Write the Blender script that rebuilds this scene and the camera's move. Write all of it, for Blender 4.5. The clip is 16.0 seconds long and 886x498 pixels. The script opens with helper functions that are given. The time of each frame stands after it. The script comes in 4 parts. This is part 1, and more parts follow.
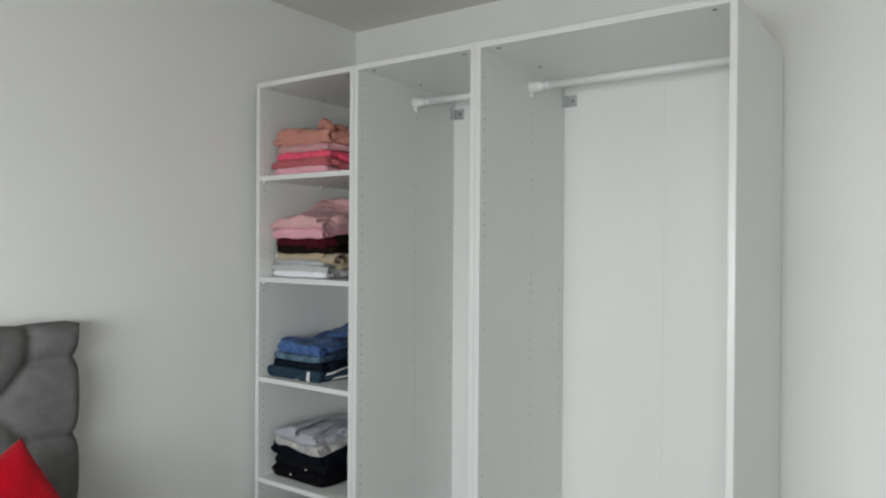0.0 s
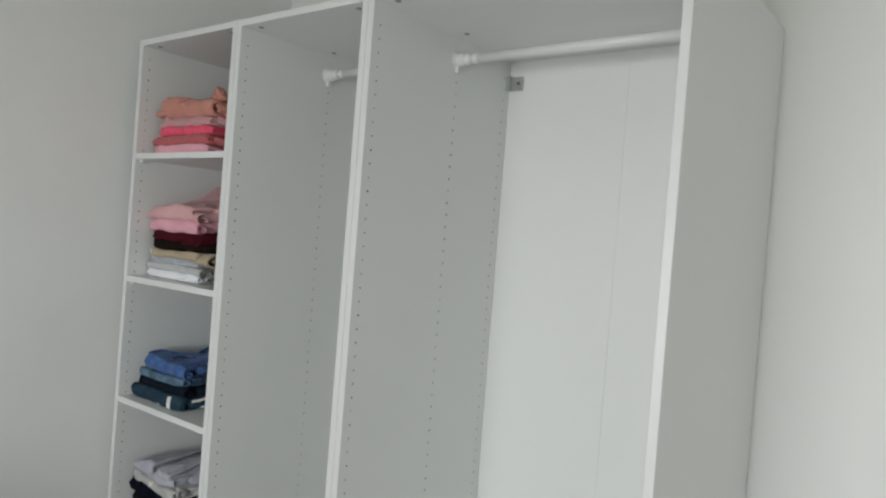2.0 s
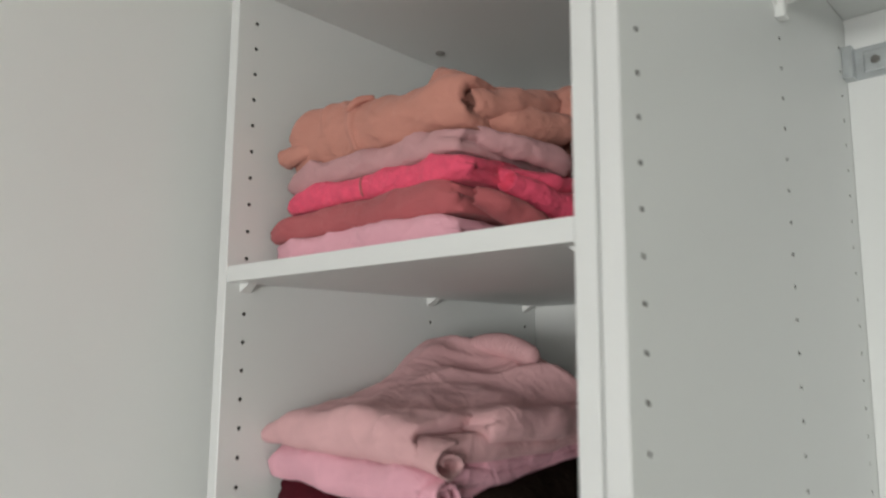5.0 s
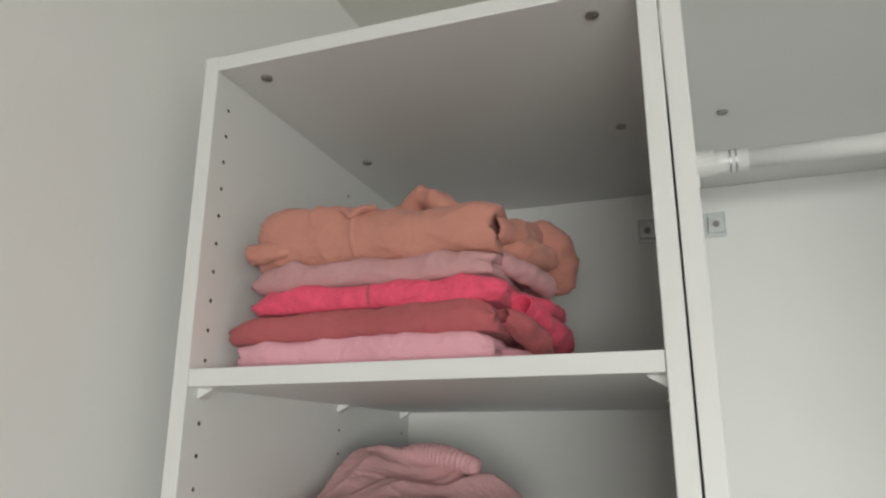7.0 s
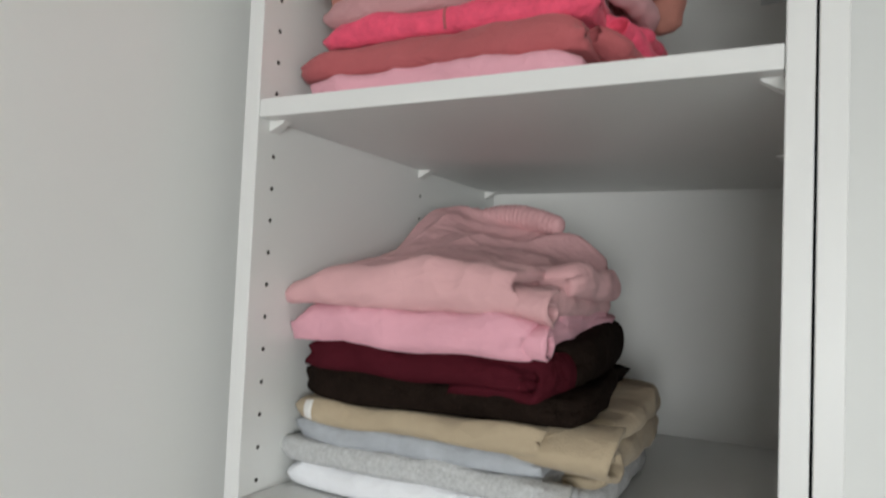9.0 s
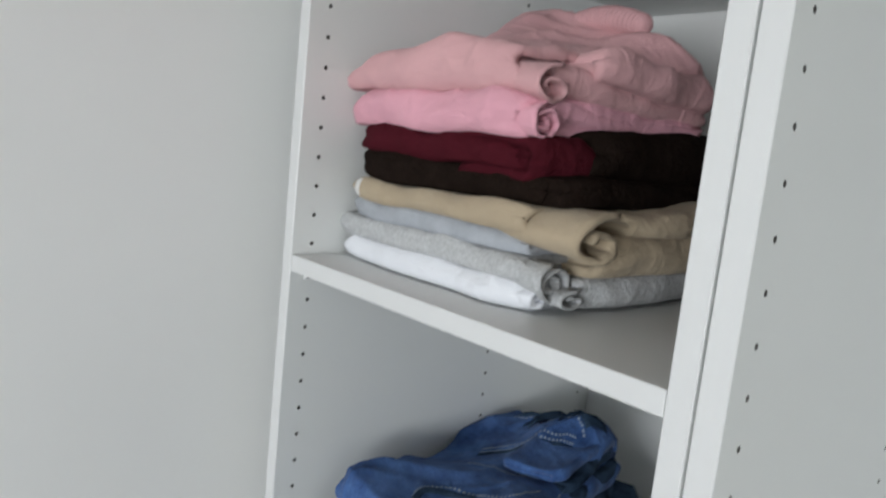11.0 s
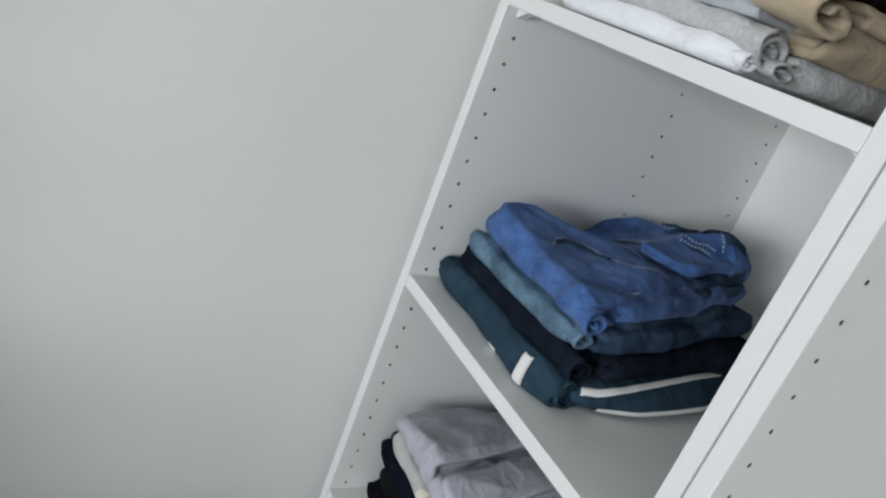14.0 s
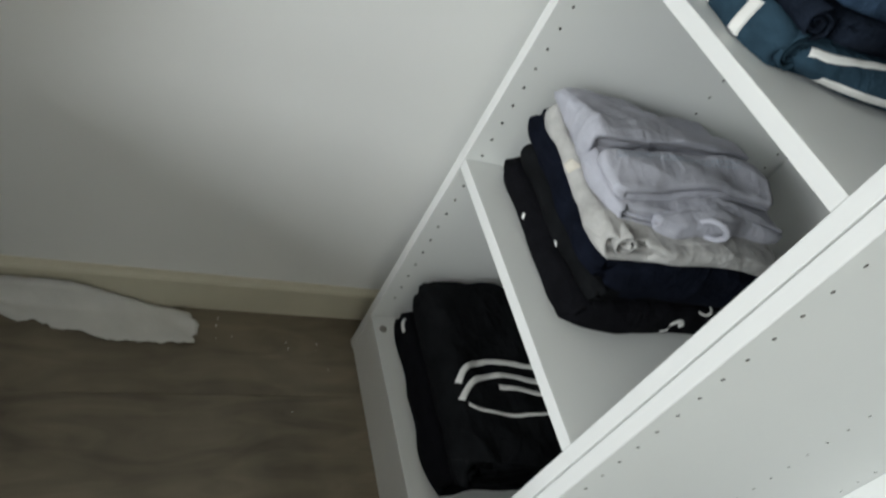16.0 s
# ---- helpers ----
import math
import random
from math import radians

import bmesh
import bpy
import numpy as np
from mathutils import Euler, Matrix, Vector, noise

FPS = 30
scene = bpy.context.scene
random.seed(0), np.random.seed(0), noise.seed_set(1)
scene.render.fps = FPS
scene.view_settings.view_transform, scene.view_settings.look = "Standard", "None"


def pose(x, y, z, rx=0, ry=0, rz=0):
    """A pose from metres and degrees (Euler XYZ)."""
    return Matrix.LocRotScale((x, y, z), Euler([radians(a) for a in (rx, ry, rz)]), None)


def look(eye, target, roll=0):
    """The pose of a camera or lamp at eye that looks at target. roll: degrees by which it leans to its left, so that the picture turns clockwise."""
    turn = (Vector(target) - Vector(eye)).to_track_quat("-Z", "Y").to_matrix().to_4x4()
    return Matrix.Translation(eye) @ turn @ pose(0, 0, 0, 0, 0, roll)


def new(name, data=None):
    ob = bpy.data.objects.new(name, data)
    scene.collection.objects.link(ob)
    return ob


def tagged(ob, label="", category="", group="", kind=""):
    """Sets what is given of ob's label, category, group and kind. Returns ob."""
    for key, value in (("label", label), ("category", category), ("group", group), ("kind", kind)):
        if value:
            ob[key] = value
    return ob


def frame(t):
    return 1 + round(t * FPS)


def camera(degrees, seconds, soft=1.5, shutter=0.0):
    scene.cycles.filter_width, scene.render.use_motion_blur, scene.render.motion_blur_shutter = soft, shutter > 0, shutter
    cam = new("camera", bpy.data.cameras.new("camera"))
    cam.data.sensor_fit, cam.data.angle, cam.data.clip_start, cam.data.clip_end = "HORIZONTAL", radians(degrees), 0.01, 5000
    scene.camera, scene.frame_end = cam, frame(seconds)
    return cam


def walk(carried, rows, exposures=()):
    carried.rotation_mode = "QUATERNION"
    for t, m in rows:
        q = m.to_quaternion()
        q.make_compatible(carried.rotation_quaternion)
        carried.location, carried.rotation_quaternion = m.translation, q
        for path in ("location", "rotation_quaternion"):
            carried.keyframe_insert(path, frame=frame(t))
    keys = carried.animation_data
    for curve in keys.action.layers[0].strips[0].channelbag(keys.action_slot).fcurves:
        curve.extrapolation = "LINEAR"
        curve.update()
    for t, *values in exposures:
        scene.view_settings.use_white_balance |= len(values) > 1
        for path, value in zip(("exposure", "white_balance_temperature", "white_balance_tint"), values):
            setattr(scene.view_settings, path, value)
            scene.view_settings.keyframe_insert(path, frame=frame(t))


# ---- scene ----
cam = camera(64.4, 16.0, soft=2.2, shutter=0.4)
PATH = [
    (0, (2.139, -1.8, 1.402), (0.991, -0.162, 1.388), 0.4),
    (0.5, (2.045, -1.673, 1.42), (0.864, -0.06, 1.364), 0.6),
    (1, (2.02, -1.529, 1.405), (0.867, 0.099, 1.264), 0.7),
    (1.5, (2.064, -1.413, 1.454), (0.987, 0.259, 1.24), 0.2),
    (2, (2.15, -1.153, 1.459), (0.931, 0.432, 1.434), 4.5),
    (2.5, (2.12, -0.827, 1.477), (0.745, 0.62, 1.352), 0.6),
    (3, (1.975, -0.613, 1.51), (0.511, 0.747, 1.418), 5.3),
    (3.5, (1.715, -0.452, 1.505), (0.051, 0.657, 1.461), 6.3),
    (4, (1.383, -0.411, 1.521), (-0.23, 0.769, 1.6), 3.7),
    (4.5, (1.035, -0.421, 1.547), (-0.486, 0.861, 1.758), 2.7),
    (5, (0.743, -0.403, 1.565), (-0.626, 1.028, 1.846), 0.4),
    (5.2, (0.675, -0.415, 1.578), (-0.598, 1.098, 1.896), 0.1),
    (7.3, (0.503, -0.596, 1.58), (-0.132, 1.22, 2.129), 0.2),
    (7.5, (0.503, -0.588, 1.574), (-0.158, 1.227, 2.092), 0.4),
    (8, (0.5, -0.562, 1.546), (-0.214, 1.255, 1.978), 1.3),
    (8.5, (0.499, -0.544, 1.517), (-0.327, 1.26, 1.772), 1.7),
    (9, (0.494, -0.519, 1.484), (-0.421, 1.257, 1.58), 2.4),
    (9.2, (0.499, -0.516, 1.476), (-0.434, 1.252, 1.53), 2.6),
    (11.5, (0.72, -0.37, 1.368), (-0.879, 0.766, 0.978), 6.5),
    (12, (0.723, -0.376, 1.324), (-0.948, 0.603, 0.822), 6.8),
    (12.5, (0.715, -0.4, 1.29), (-0.874, 0.616, 0.625), 9.5),
    (13, (0.713, -0.374, 1.305), (-0.772, 0.754, 0.585), 11.6),
    (13.5, (0.719, -0.386, 1.306), (-0.793, 0.686, 0.556), 14.4),
    (14, (0.749, -0.465, 1.272), (-0.789, 0.595, 0.557), 21.0),
    (14.5, (0.769, -0.515, 1.211), (-0.713, 0.607, 0.474), 30.3),
    (15, (0.773, -0.529, 1.153), (-0.749, 0.43, 0.278), 28.0),
    (15.5, (0.757, -0.54, 1.093), (-0.606, 0.419, -0.013), 29.8),
    (16, (0.762, -0.497, 1.07), (-0.476, 0.425, -0.202), 32.6),
]
EXPOSURES = [(0.0, -0.36, 6480, 9), (1.5, -0.37, 6480, 9), (2.5, -0.41, 6520, 8.5), (4.0, -0.30, 6650, 9), (5.0, -0.04, 6680, 9), (7.4, -0.01, 6850, 8.5), (8.0, -0.02, 6730, 9), (9.2, 0.03, 6540, 10), (11.5, 0.08, 6250, 11), (14.0, 0.10, 6250, 11), (15.0, 0.06, 6280, 9.5), (15.5, 0.05, 6330, 8), (16.0, 0.33, 6430, 7.5)]
walk(cam, [(t, look(eye, target, roll)) for t, eye, target, roll in PATH], EXPOSURES)

from mathutils.bvhtree import BVHTree

# ---- light ----
world = bpy.data.worlds.new("sky")
scene.world = world
world.use_nodes = True
wn = world.node_tree.nodes
sky = wn.new("ShaderNodeTexSky")
sky.sky_type, sky.sun_disc = "NISHITA", False
sky.sun_elevation, sky.sun_rotation = radians(38), radians(60)
wn["Background"].inputs["Strength"].default_value = 0.12
world.node_tree.links.new(sky.outputs["Color"], wn["Background"].inputs["Color"])

# daylight of the window opening opposite the wardrobe
WX0, WX1, WZ0, WZ1, WY = 0.65, 2.75, 0.25, 2.05, -3.0
lamp_data = bpy.data.lights.new("window_daylight", "AREA")
lamp_data.shape, lamp_data.size, lamp_data.size_y = "RECTANGLE", WX1 - WX0 - 0.04, 1.0
lamp_data.energy, lamp_data.color = 94, (0.965, 1.0, 1.0)
lamp = new("window_daylight", lamp_data)
lamp.matrix_world = look(((WX0 + WX1) / 2, WY, 1.2), ((WX0 + WX1) / 2, 0, -1.35))


# ---- materials ----
def material(name, color, rough=0.6, vary=0.06, scale=3.0, bump=0.1, bump_scale=200.0, sheen=0.0, metal=0.0, tint=None, bump2=0.0, bump2_scale=25.0, distance=0.002, creased=0.0, crease_scale=9.0):
    m = bpy.data.materials.new(name)
    m.use_nodes = True
    n, l = m.node_tree.nodes, m.node_tree.links
    b = n["Principled BSDF"]
    b.inputs["Roughness"].default_value, b.inputs["Metallic"].default_value = rough, metal
    b.inputs["Specular IOR Level"].default_value = 0.04 if rough > 0.9 else 0.5
    if sheen:
        b.inputs["Sheen Weight"].default_value, b.inputs["Sheen Roughness"].default_value = sheen, 0.5
    co = n.new("ShaderNodeTexCoord")
    big = n.new("ShaderNodeTexNoise")
    big.inputs["Scale"].default_value, big.inputs["Detail"].default_value, big.inputs["Roughness"].default_value = scale, 6, 0.6
    l.new(co.outputs["Object"], big.inputs["Vector"])
    ramp = n.new("ShaderNodeValToRGB")
    dark = [c * (1 - 2 * vary) for c in color]
    light = [min(1, c * (1 + 2 * vary)) for c in (tint or color)]
    ramp.color_ramp.elements[0].color, ramp.color_ramp.elements[1].color = (*dark, 1), (*light, 1)
    ramp.color_ramp.elements[0].position, ramp.color_ramp.elements[1].position = 0.3, 0.7
    l.new(big.outputs["Fac"], ramp.inputs["Fac"])
    l.new(ramp.outputs["Color"], b.inputs["Base Color"])
    fine = n.new("ShaderNodeTexNoise")
    fine.inputs["Scale"].default_value, fine.inputs["Detail"].default_value = bump_scale, 3
    l.new(co.outputs["Object"], fine.inputs["Vector"])
    bn = n.new("ShaderNodeBump")
    bn.inputs["Strength"].default_value, bn.inputs["Distance"].default_value = bump, distance
    l.new(fine.outputs["Fac"], bn.inputs["Height"])
    last = bn
    if bump2:
        wide = n.new("ShaderNodeTexNoise")
        wide.inputs["Scale"].default_value, wide.inputs["Detail"].default_value, wide.inputs["Distortion"].default_value = bump2_scale, 3, 0.8
        l.new(co.outputs["Object"], wide.inputs["Vector"])
        bw = n.new("ShaderNodeBump")
        bw.inputs["Strength"].default_value, bw.inputs["Distance"].default_value = bump2, 0.01
        l.new(wide.outputs["Fac"], bw.inputs["Height"])
        l.new(bn.outputs["Normal"], bw.inputs["Normal"])
        last = bw
    if creased:
        # sharp crests where a distorted noise crosses its middle value, drawn out along one way of the cloth
        mp = n.new("ShaderNodeMapping")
        mp.inputs["Scale"].default_value, mp.inputs["Rotation"].default_value = (1.0, 1.9, 1.5), (0.2, 0.1, 0.6)
        l.new(co.outputs["Object"], mp.inputs["Vector"])
        total = None
        for sc, weight in ((crease_scale, 1.0), (crease_scale * 2.6, 0.4)):
            cn = n.new("ShaderNodeTexNoise")
            cn.inputs["Scale"].default_value, cn.inputs["Detail"].default_value, cn.inputs["Distortion"].default_value = sc, 1.5, 0.7
            l.new(mp.outputs["Vector"], cn.inputs["Vector"])
            off = n.new("ShaderNodeMath")
            off.operation = "SUBTRACT"
            off.inputs[1].default_value = 0.5
            l.new(cn.outputs["Fac"], off.inputs[0])
            side = n.new("ShaderNodeMath")
            side.operation = "ABSOLUTE"
            l.new(off.outputs["Value"], side.inputs[0])
            crest = n.new("ShaderNodeMapRange")
            crest.interpolation_type = "SMOOTHSTEP"
            crest.inputs["From Min"].default_value, crest.inputs["From Max"].default_value = 0.0, 0.10
            crest.inputs["To Min"].default_value, crest.inputs["To Max"].default_value = weight, 0.0
            l.new(side.outputs["Value"], crest.inputs["Value"])
            if total is None:
                total = crest.outputs["Result"]
            else:
                both = n.new("ShaderNodeMath")
                both.operation = "ADD"
                l.new(total, both.inputs[0])
                l.new(crest.outputs["Result"], both.inputs[1])
                total = both.outputs["Value"]
        bc = n.new("ShaderNodeBump")
        bc.inputs["Strength"].default_value, bc.inputs["Distance"].default_value = creased, 0.006
        l.new(total, bc.inputs["Height"])
        l.new(last.outputs["Normal"], bc.inputs["Normal"])
        last = bc
    l.new(last.outputs["Normal"], b.inputs["Normal"])
    return m


def fabric(name, color, vary=0.05, tint=None, scale=9.0, bump=0.5, bump_scale=700.0, folds=0.32, fold_scale=28.0, creased=0.2, crease_scale=9.0):
    return material(name, color, 0.95, vary, scale, bump, bump_scale, 0.12 if max(color) > 0.2 else 0.0, 0.0, tint, folds, fold_scale, creased=creased, crease_scale=crease_scale)


def denim(name, color, worn):
    m = fabric(name, color, 0.16, worn, 22.0, 0.5, 900.0, 0.3, 34.0)
    n, l = m.node_tree.nodes, m.node_tree.links
    b = n["Principled BSDF"]
    ramp = [x for x in n if x.type == "VALTORGB"][0]
    co = [x for x in n if x.type == "TEX_COORD"][0]
    speck = n.new("ShaderNodeTexNoise")
    speck.inputs["Scale"].default_value, speck.inputs["Detail"].default_value = 420, 2
    l.new(co.outputs["Object"], speck.inputs["Vector"])
    mix = n.new("ShaderNodeMix")
    mix.data_type, mix.blend_type = "RGBA", "OVERLAY"
    mix.inputs["Factor"].default_value = 0.45
    l.new(ramp.outputs["Color"], mix.inputs["A"])
    l.new(speck.outputs["Fac"], mix.inputs["B"])
    l.new(mix.outputs["Result"], b.inputs["Base Color"])
    return m


WALL = material("wall_paint", (0.83, 0.83, 0.815), 0.75, 0.012, 1.4, 0.05, 300.0, bump2=0.02, bump2_scale=4.0)
CEIL = material("ceiling_paint", (0.74, 0.72, 0.67), 0.85, 0.012, 1.2, 0.3, 220.0)
SKIRT = material("skirting_paint", (0.61, 0.57, 0.445), 0.45, 0.03, 6.0, 0.15, 60.0)
FOIL = material("white_foil", (0.76, 0.77, 0.755), 0.38, 0.008, 2.0, 0.05, 500.0)
EDGE = material("white_edge_band", (0.71, 0.71, 0.705), 0.35, 0.006, 3.0, 0.04, 300.0)
BACK = material("white_hardboard", (0.80, 0.80, 0.785), 0.5, 0.01, 1.5, 0.06, 300.0)
PLASTIC = material("white_plastic", (0.75, 0.75, 0.73), 0.35, 0.02, 20.0, 0.03, 200.0)
STEEL = material("zinc_steel", (0.52, 0.54, 0.545), 0.42, 0.06, 60.0, 0.1, 400.0, metal=0.85)
LOCK = material("grey_zinc_alloy", (0.36, 0.34, 0.32), 0.5, 0.08, 90.0, 0.1, 400.0, metal=0.7)
STEEL_AND_HOLE = material("dark_steel_and_hole_shade", (0.24, 0.225, 0.21), 0.45, 0.08, 90.0, 0.1, 400.0, metal=0.8)
RAIL = material("white_lacquered_steel", (0.78, 0.78, 0.77), 0.28, 0.01, 10.0, 0.02, 300.0)
PLASTER = material("window_reveal", (0.72, 0.71, 0.69), 0.8, 0.01, 2.0, 0.1, 200.0)
PAPER = material("torn_lining_paper", (0.66, 0.65, 0.62), 0.85, 0.03, 18.0, 0.35, 120.0, bump2=0.2, bump2_scale=14.0)
CRUMB = material("plaster_crumbs", (0.7, 0.69, 0.66), 0.9, 0.05, 80.0)
UPHOL = fabric("grey_upholstery", (0.165, 0.161, 0.161), 0.07, None, 26.0, 0.8, 600.0, 0.15, 9.0, creased=0.0)
RED = fabric("red_velvet", (0.42, 0.004, 0.014), 0.08, None, 12.0, 0.3, 500.0, 0.3, 10.0)
# colour of the unseen mattress, kept dark to limit bounced light
SHEET = fabric("unseen_dark_sheet", (0.13, 0.128, 0.13), 0.02, None, 5.0, creased=0.0)
BEDBASE = fabric("dark_grey_bed_fabric", (0.12, 0.118, 0.12), 0.06, None, 20.0, creased=0.0)

PEACH = fabric("peach_jersey", (0.57, 0.255, 0.205), 0.045)
MAUVE = fabric("mauve_knit", (0.56, 0.30, 0.315), 0.05)
HOTPINK = fabric("coral_pink_terry", (0.78, 0.095, 0.17), 0.06, None, 60.0, 0.9, 260.0)
ROSE = fabric("dusty_rose_sweat", (0.44, 0.115, 0.125), 0.06)
PALEPINK = fabric("pale_pink_jersey", (0.76, 0.385, 0.46), 0.04)
BLUSH = fabric("blush_cotton", (0.67, 0.385, 0.40), 0.04, None, 7.0, 0.4, 800.0, 0.2, 16.0)
CANDY = fabric("candy_pink_cotton", (0.75, 0.38, 0.455), 0.04)
MAROON = fabric("maroon_jersey", (0.066, 0.009, 0.015), 0.08)
BROWN = fabric("dark_brown_fleece", (0.014, 0.009, 0.007), 0.12, None, 50.0, 0.9, 300.0)
BEIGE = fabric("beige_sweat", (0.44, 0.355, 0.25), 0.05)
GREY1 = fabric("grey_sweat", (0.40, 0.42, 0.455), 0.06, None, 40.0)
HEATHER = fabric("heather_grey_marl", (0.49, 0.495, 0.50), 0.08, None, 240.0, 0.8, 400.0)
WHITE = fabric("white_cotton", (0.82, 0.83, 0.87), 0.02)
TEAL = fabric("petrol_navy_jersey", (0.026, 0.051, 0.075), 0.10, None, 40.0)
NAVYD = denim("ink_navy_denim", (0.006, 0.009, 0.015), (0.011, 0.015, 0.025))
LIGHTD = denim("washed_light_denim", (0.06, 0.112, 0.17), (0.12, 0.19, 0.26))
BLUED = denim("mid_blue_denim", (0.035, 0.082, 0.235), (0.072, 0.145, 0.345))
# darker blue for waistband, yoke, pocket and some side layers of the jeans
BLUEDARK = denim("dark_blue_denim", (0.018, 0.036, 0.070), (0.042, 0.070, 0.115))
BLACK = fabric("black_jersey", (0.0055, 0.0055, 0.007), 0.15, None, 30.0)
BLACKB = fabric("washed_black_jersey", (0.0075, 0.008, 0.009), 0.15, None, 25.0)
INK = fabric("dark_navy_jersey", (0.0055, 0.007, 0.013), 0.15, None, 30.0)
GREYD = fabric("light_grey_denim", (0.41, 0.41, 0.465), 0.04, None, 30.0, 0.4, 900.0, 0.15, 30.0)
OATMEAL = fabric("oatmeal_grey_sweat", (0.43, 0.42, 0.41), 0.06, None, 60.0)
TAPE = fabric("white_stripe_tape", (0.72, 0.71, 0.69), 0.03, None, 20.0, 0.3, 800.0, 0.1, creased=0.0)
CORD = fabric("cream_cord", (0.62, 0.58, 0.51), 0.04, None, 40.0)
STITCH = fabric("pale_blue_stitching", (0.30, 0.36, 0.43), 0.1, None, 60.0)


def wood_floor():
    m = bpy.data.materials.new("grey_brown_laminate")
    m.use_nodes = True
    n, l = m.node_tree.nodes, m.node_tree.links
    b = n["Principled BSDF"]
    b.inputs["Roughness"].default_value = 0.5
    co, info = n.new("ShaderNodeTexCoord"), n.new("ShaderNodeObjectInfo")
    add = n.new("ShaderNodeVectorMath")
    add.operation = "ADD"
    shift = n.new("ShaderNodeVectorMath")
    shift.operation = "SCALE"
    shift.inputs[0].default_value = (7.3, 3.1, 5.7)
    l.new(info.outputs["Random"], shift.inputs["Scale"])
    l.new(co.outputs["Object"], add.inputs[0])
    l.new(shift.outputs["Vector"], add.inputs[1])
    mp = n.new("ShaderNodeMapping")
    mp.inputs["Scale"].default_value = (10, 2.6, 1)
    l.new(add.outputs["Vector"], mp.inputs["Vector"])
    grain = n.new("ShaderNodeTexNoise")
    grain.inputs["Scale"].default_value, grain.inputs["Detail"].default_value, grain.inputs["Distortion"].default_value = 2.2, 8, 1.2
    l.new(mp.outputs["Vector"], grain.inputs["Vector"])
    cloud = n.new("ShaderNodeTexNoise")
    cloud.inputs["Scale"].default_value, cloud.inputs["Detail"].default_value = 5.0, 4
    l.new(add.outputs["Vector"], cloud.inputs["Vector"])
    mean = n.new("ShaderNodeMath")
    mean.operation = "ADD"
    l.new(grain.outputs["Fac"], mean.inputs[0])
    l.new(cloud.outputs["Fac"], mean.inputs[1])
    half = n.new("ShaderNodeMath")
    half.operation = "MULTIPLY"
    half.inputs[1].default_value = 0.5
    l.new(mean.outputs["Value"], half.inputs[0])
    ramp = n.new("ShaderNodeValToRGB")
    ramp.color_ramp.elements[0].color, ramp.color_ramp.elements[1].color = (0.098, 0.080, 0.055, 1), (0.235, 0.196, 0.136, 1)
    ramp.color_ramp.elements[0].position, ramp.color_ramp.elements[1].position = 0.34, 0.66
    l.new(half.outputs["Value"], ramp.inputs["Fac"])
    l.new(ramp.outputs["Color"], b.inputs["Base Color"])
    bn = n.new("ShaderNodeBump")
    bn.inputs["Strength"].default_value, bn.inputs["Distance"].default_value = 0.2, 0.001
    l.new(grain.outputs["Fac"], bn.inputs["Height"])
    l.new(bn.outputs["Normal"], b.inputs["Normal"])
    return m


FLOOR = wood_floor()
GROOVE = material("plank_joint", (0.085, 0.068, 0.052), 0.9)


# ---- building helpers ----
def part(name, bm, mat, parent=None, label="", smooth=False):
    me = bpy.data.meshes.new(name)
    bmesh.ops.recalc_face_normals(bm, faces=bm.faces[:])
    bm.to_mesh(me)
    bm.free()
    for mm in mat if isinstance(mat, (list, tuple)) else (mat,):
        me.materials.append(mm)
    if smooth:
        me.shade_smooth()
    ob = new(name, me)
    ob.parent = parent
    if label:
        ob["label"] = label
    return ob


def box(bm, x0, x1, y0, y1, z0, z1, bevel=0.0, index=0):
    r = bmesh.ops.create_cube(bm, size=1.0, matrix=Matrix.LocRotScale(((x0 + x1) / 2, (y0 + y1) / 2, (z0 + z1) / 2), None, (x1 - x0, y1 - y0, z1 - z0)))
    faces = list({f for v in r["verts"] for f in v.link_faces})
    for f in faces:
        f.material_index = index
    if bevel:
        bmesh.ops.bevel(bm, geom=list({e for v in r["verts"] for e in v.link_edges}), offset=bevel, segments=2, affect="EDGES", profile=0.5)


def boxed(name, dims, mat, parent=None, label="", bevel=0.0):
    bm = bmesh.new()
    box(bm, *dims, bevel)
    return part(name, bm, mat, parent, label)


def rod(bm, a, b, r0, r1=None, seg=20, caps=True):
    a, b = Vector(a), Vector(b)
    q = (b - a).to_track_quat("Z", "Y").to_matrix().to_4x4()
    bmesh.ops.create_cone(bm, cap_ends=caps, segments=seg, radius1=r0, radius2=r1 if r1 is not None else r0, depth=(b - a).length, matrix=Matrix.Translation((a + b) / 2) @ q)


def thing(name, label, category, group="", kind="", at=(0, 0, 0)):
    ob = new(name)
    ob.location = at
    ob.empty_display_size = 0.1
    return tagged(ob, label, category, group, kind)


def fbm(p, octaves=3):
    return noise.fractal(Vector(p), 1.0, 2.0, octaves)


# ---- room ----
LX, BY, RX, FY, CZ = -0.065, 0.636, 3.45, WY, 2.378
tagged(boxed("wall_west", (LX - 0.12, LX, FY - 0.25, BY + 0.12, -0.1, CZ + 0.1), WALL), "off-white painted plaster wall behind the headboard", "wall", kind="structure")
tagged(boxed("wall_north", (LX, RX, BY, BY + 0.12, -0.1, CZ + 0.1), WALL), "off-white painted plaster wall behind the wardrobe", "wall", kind="structure")
tagged(boxed("wall_east", (RX, RX + 0.12, FY - 0.25, BY + 0.12, -0.1, CZ + 0.1), WALL), "plain off-white painted wall", "wall", kind="structure")
bm = bmesh.new()
box(bm, LX, WX0, FY - 0.25, FY, -0.1, CZ + 0.1)
box(bm, WX1, RX, FY - 0.25, FY, -0.1, CZ + 0.1)
box(bm, WX0, WX1, FY - 0.25, FY, -0.1, WZ0)
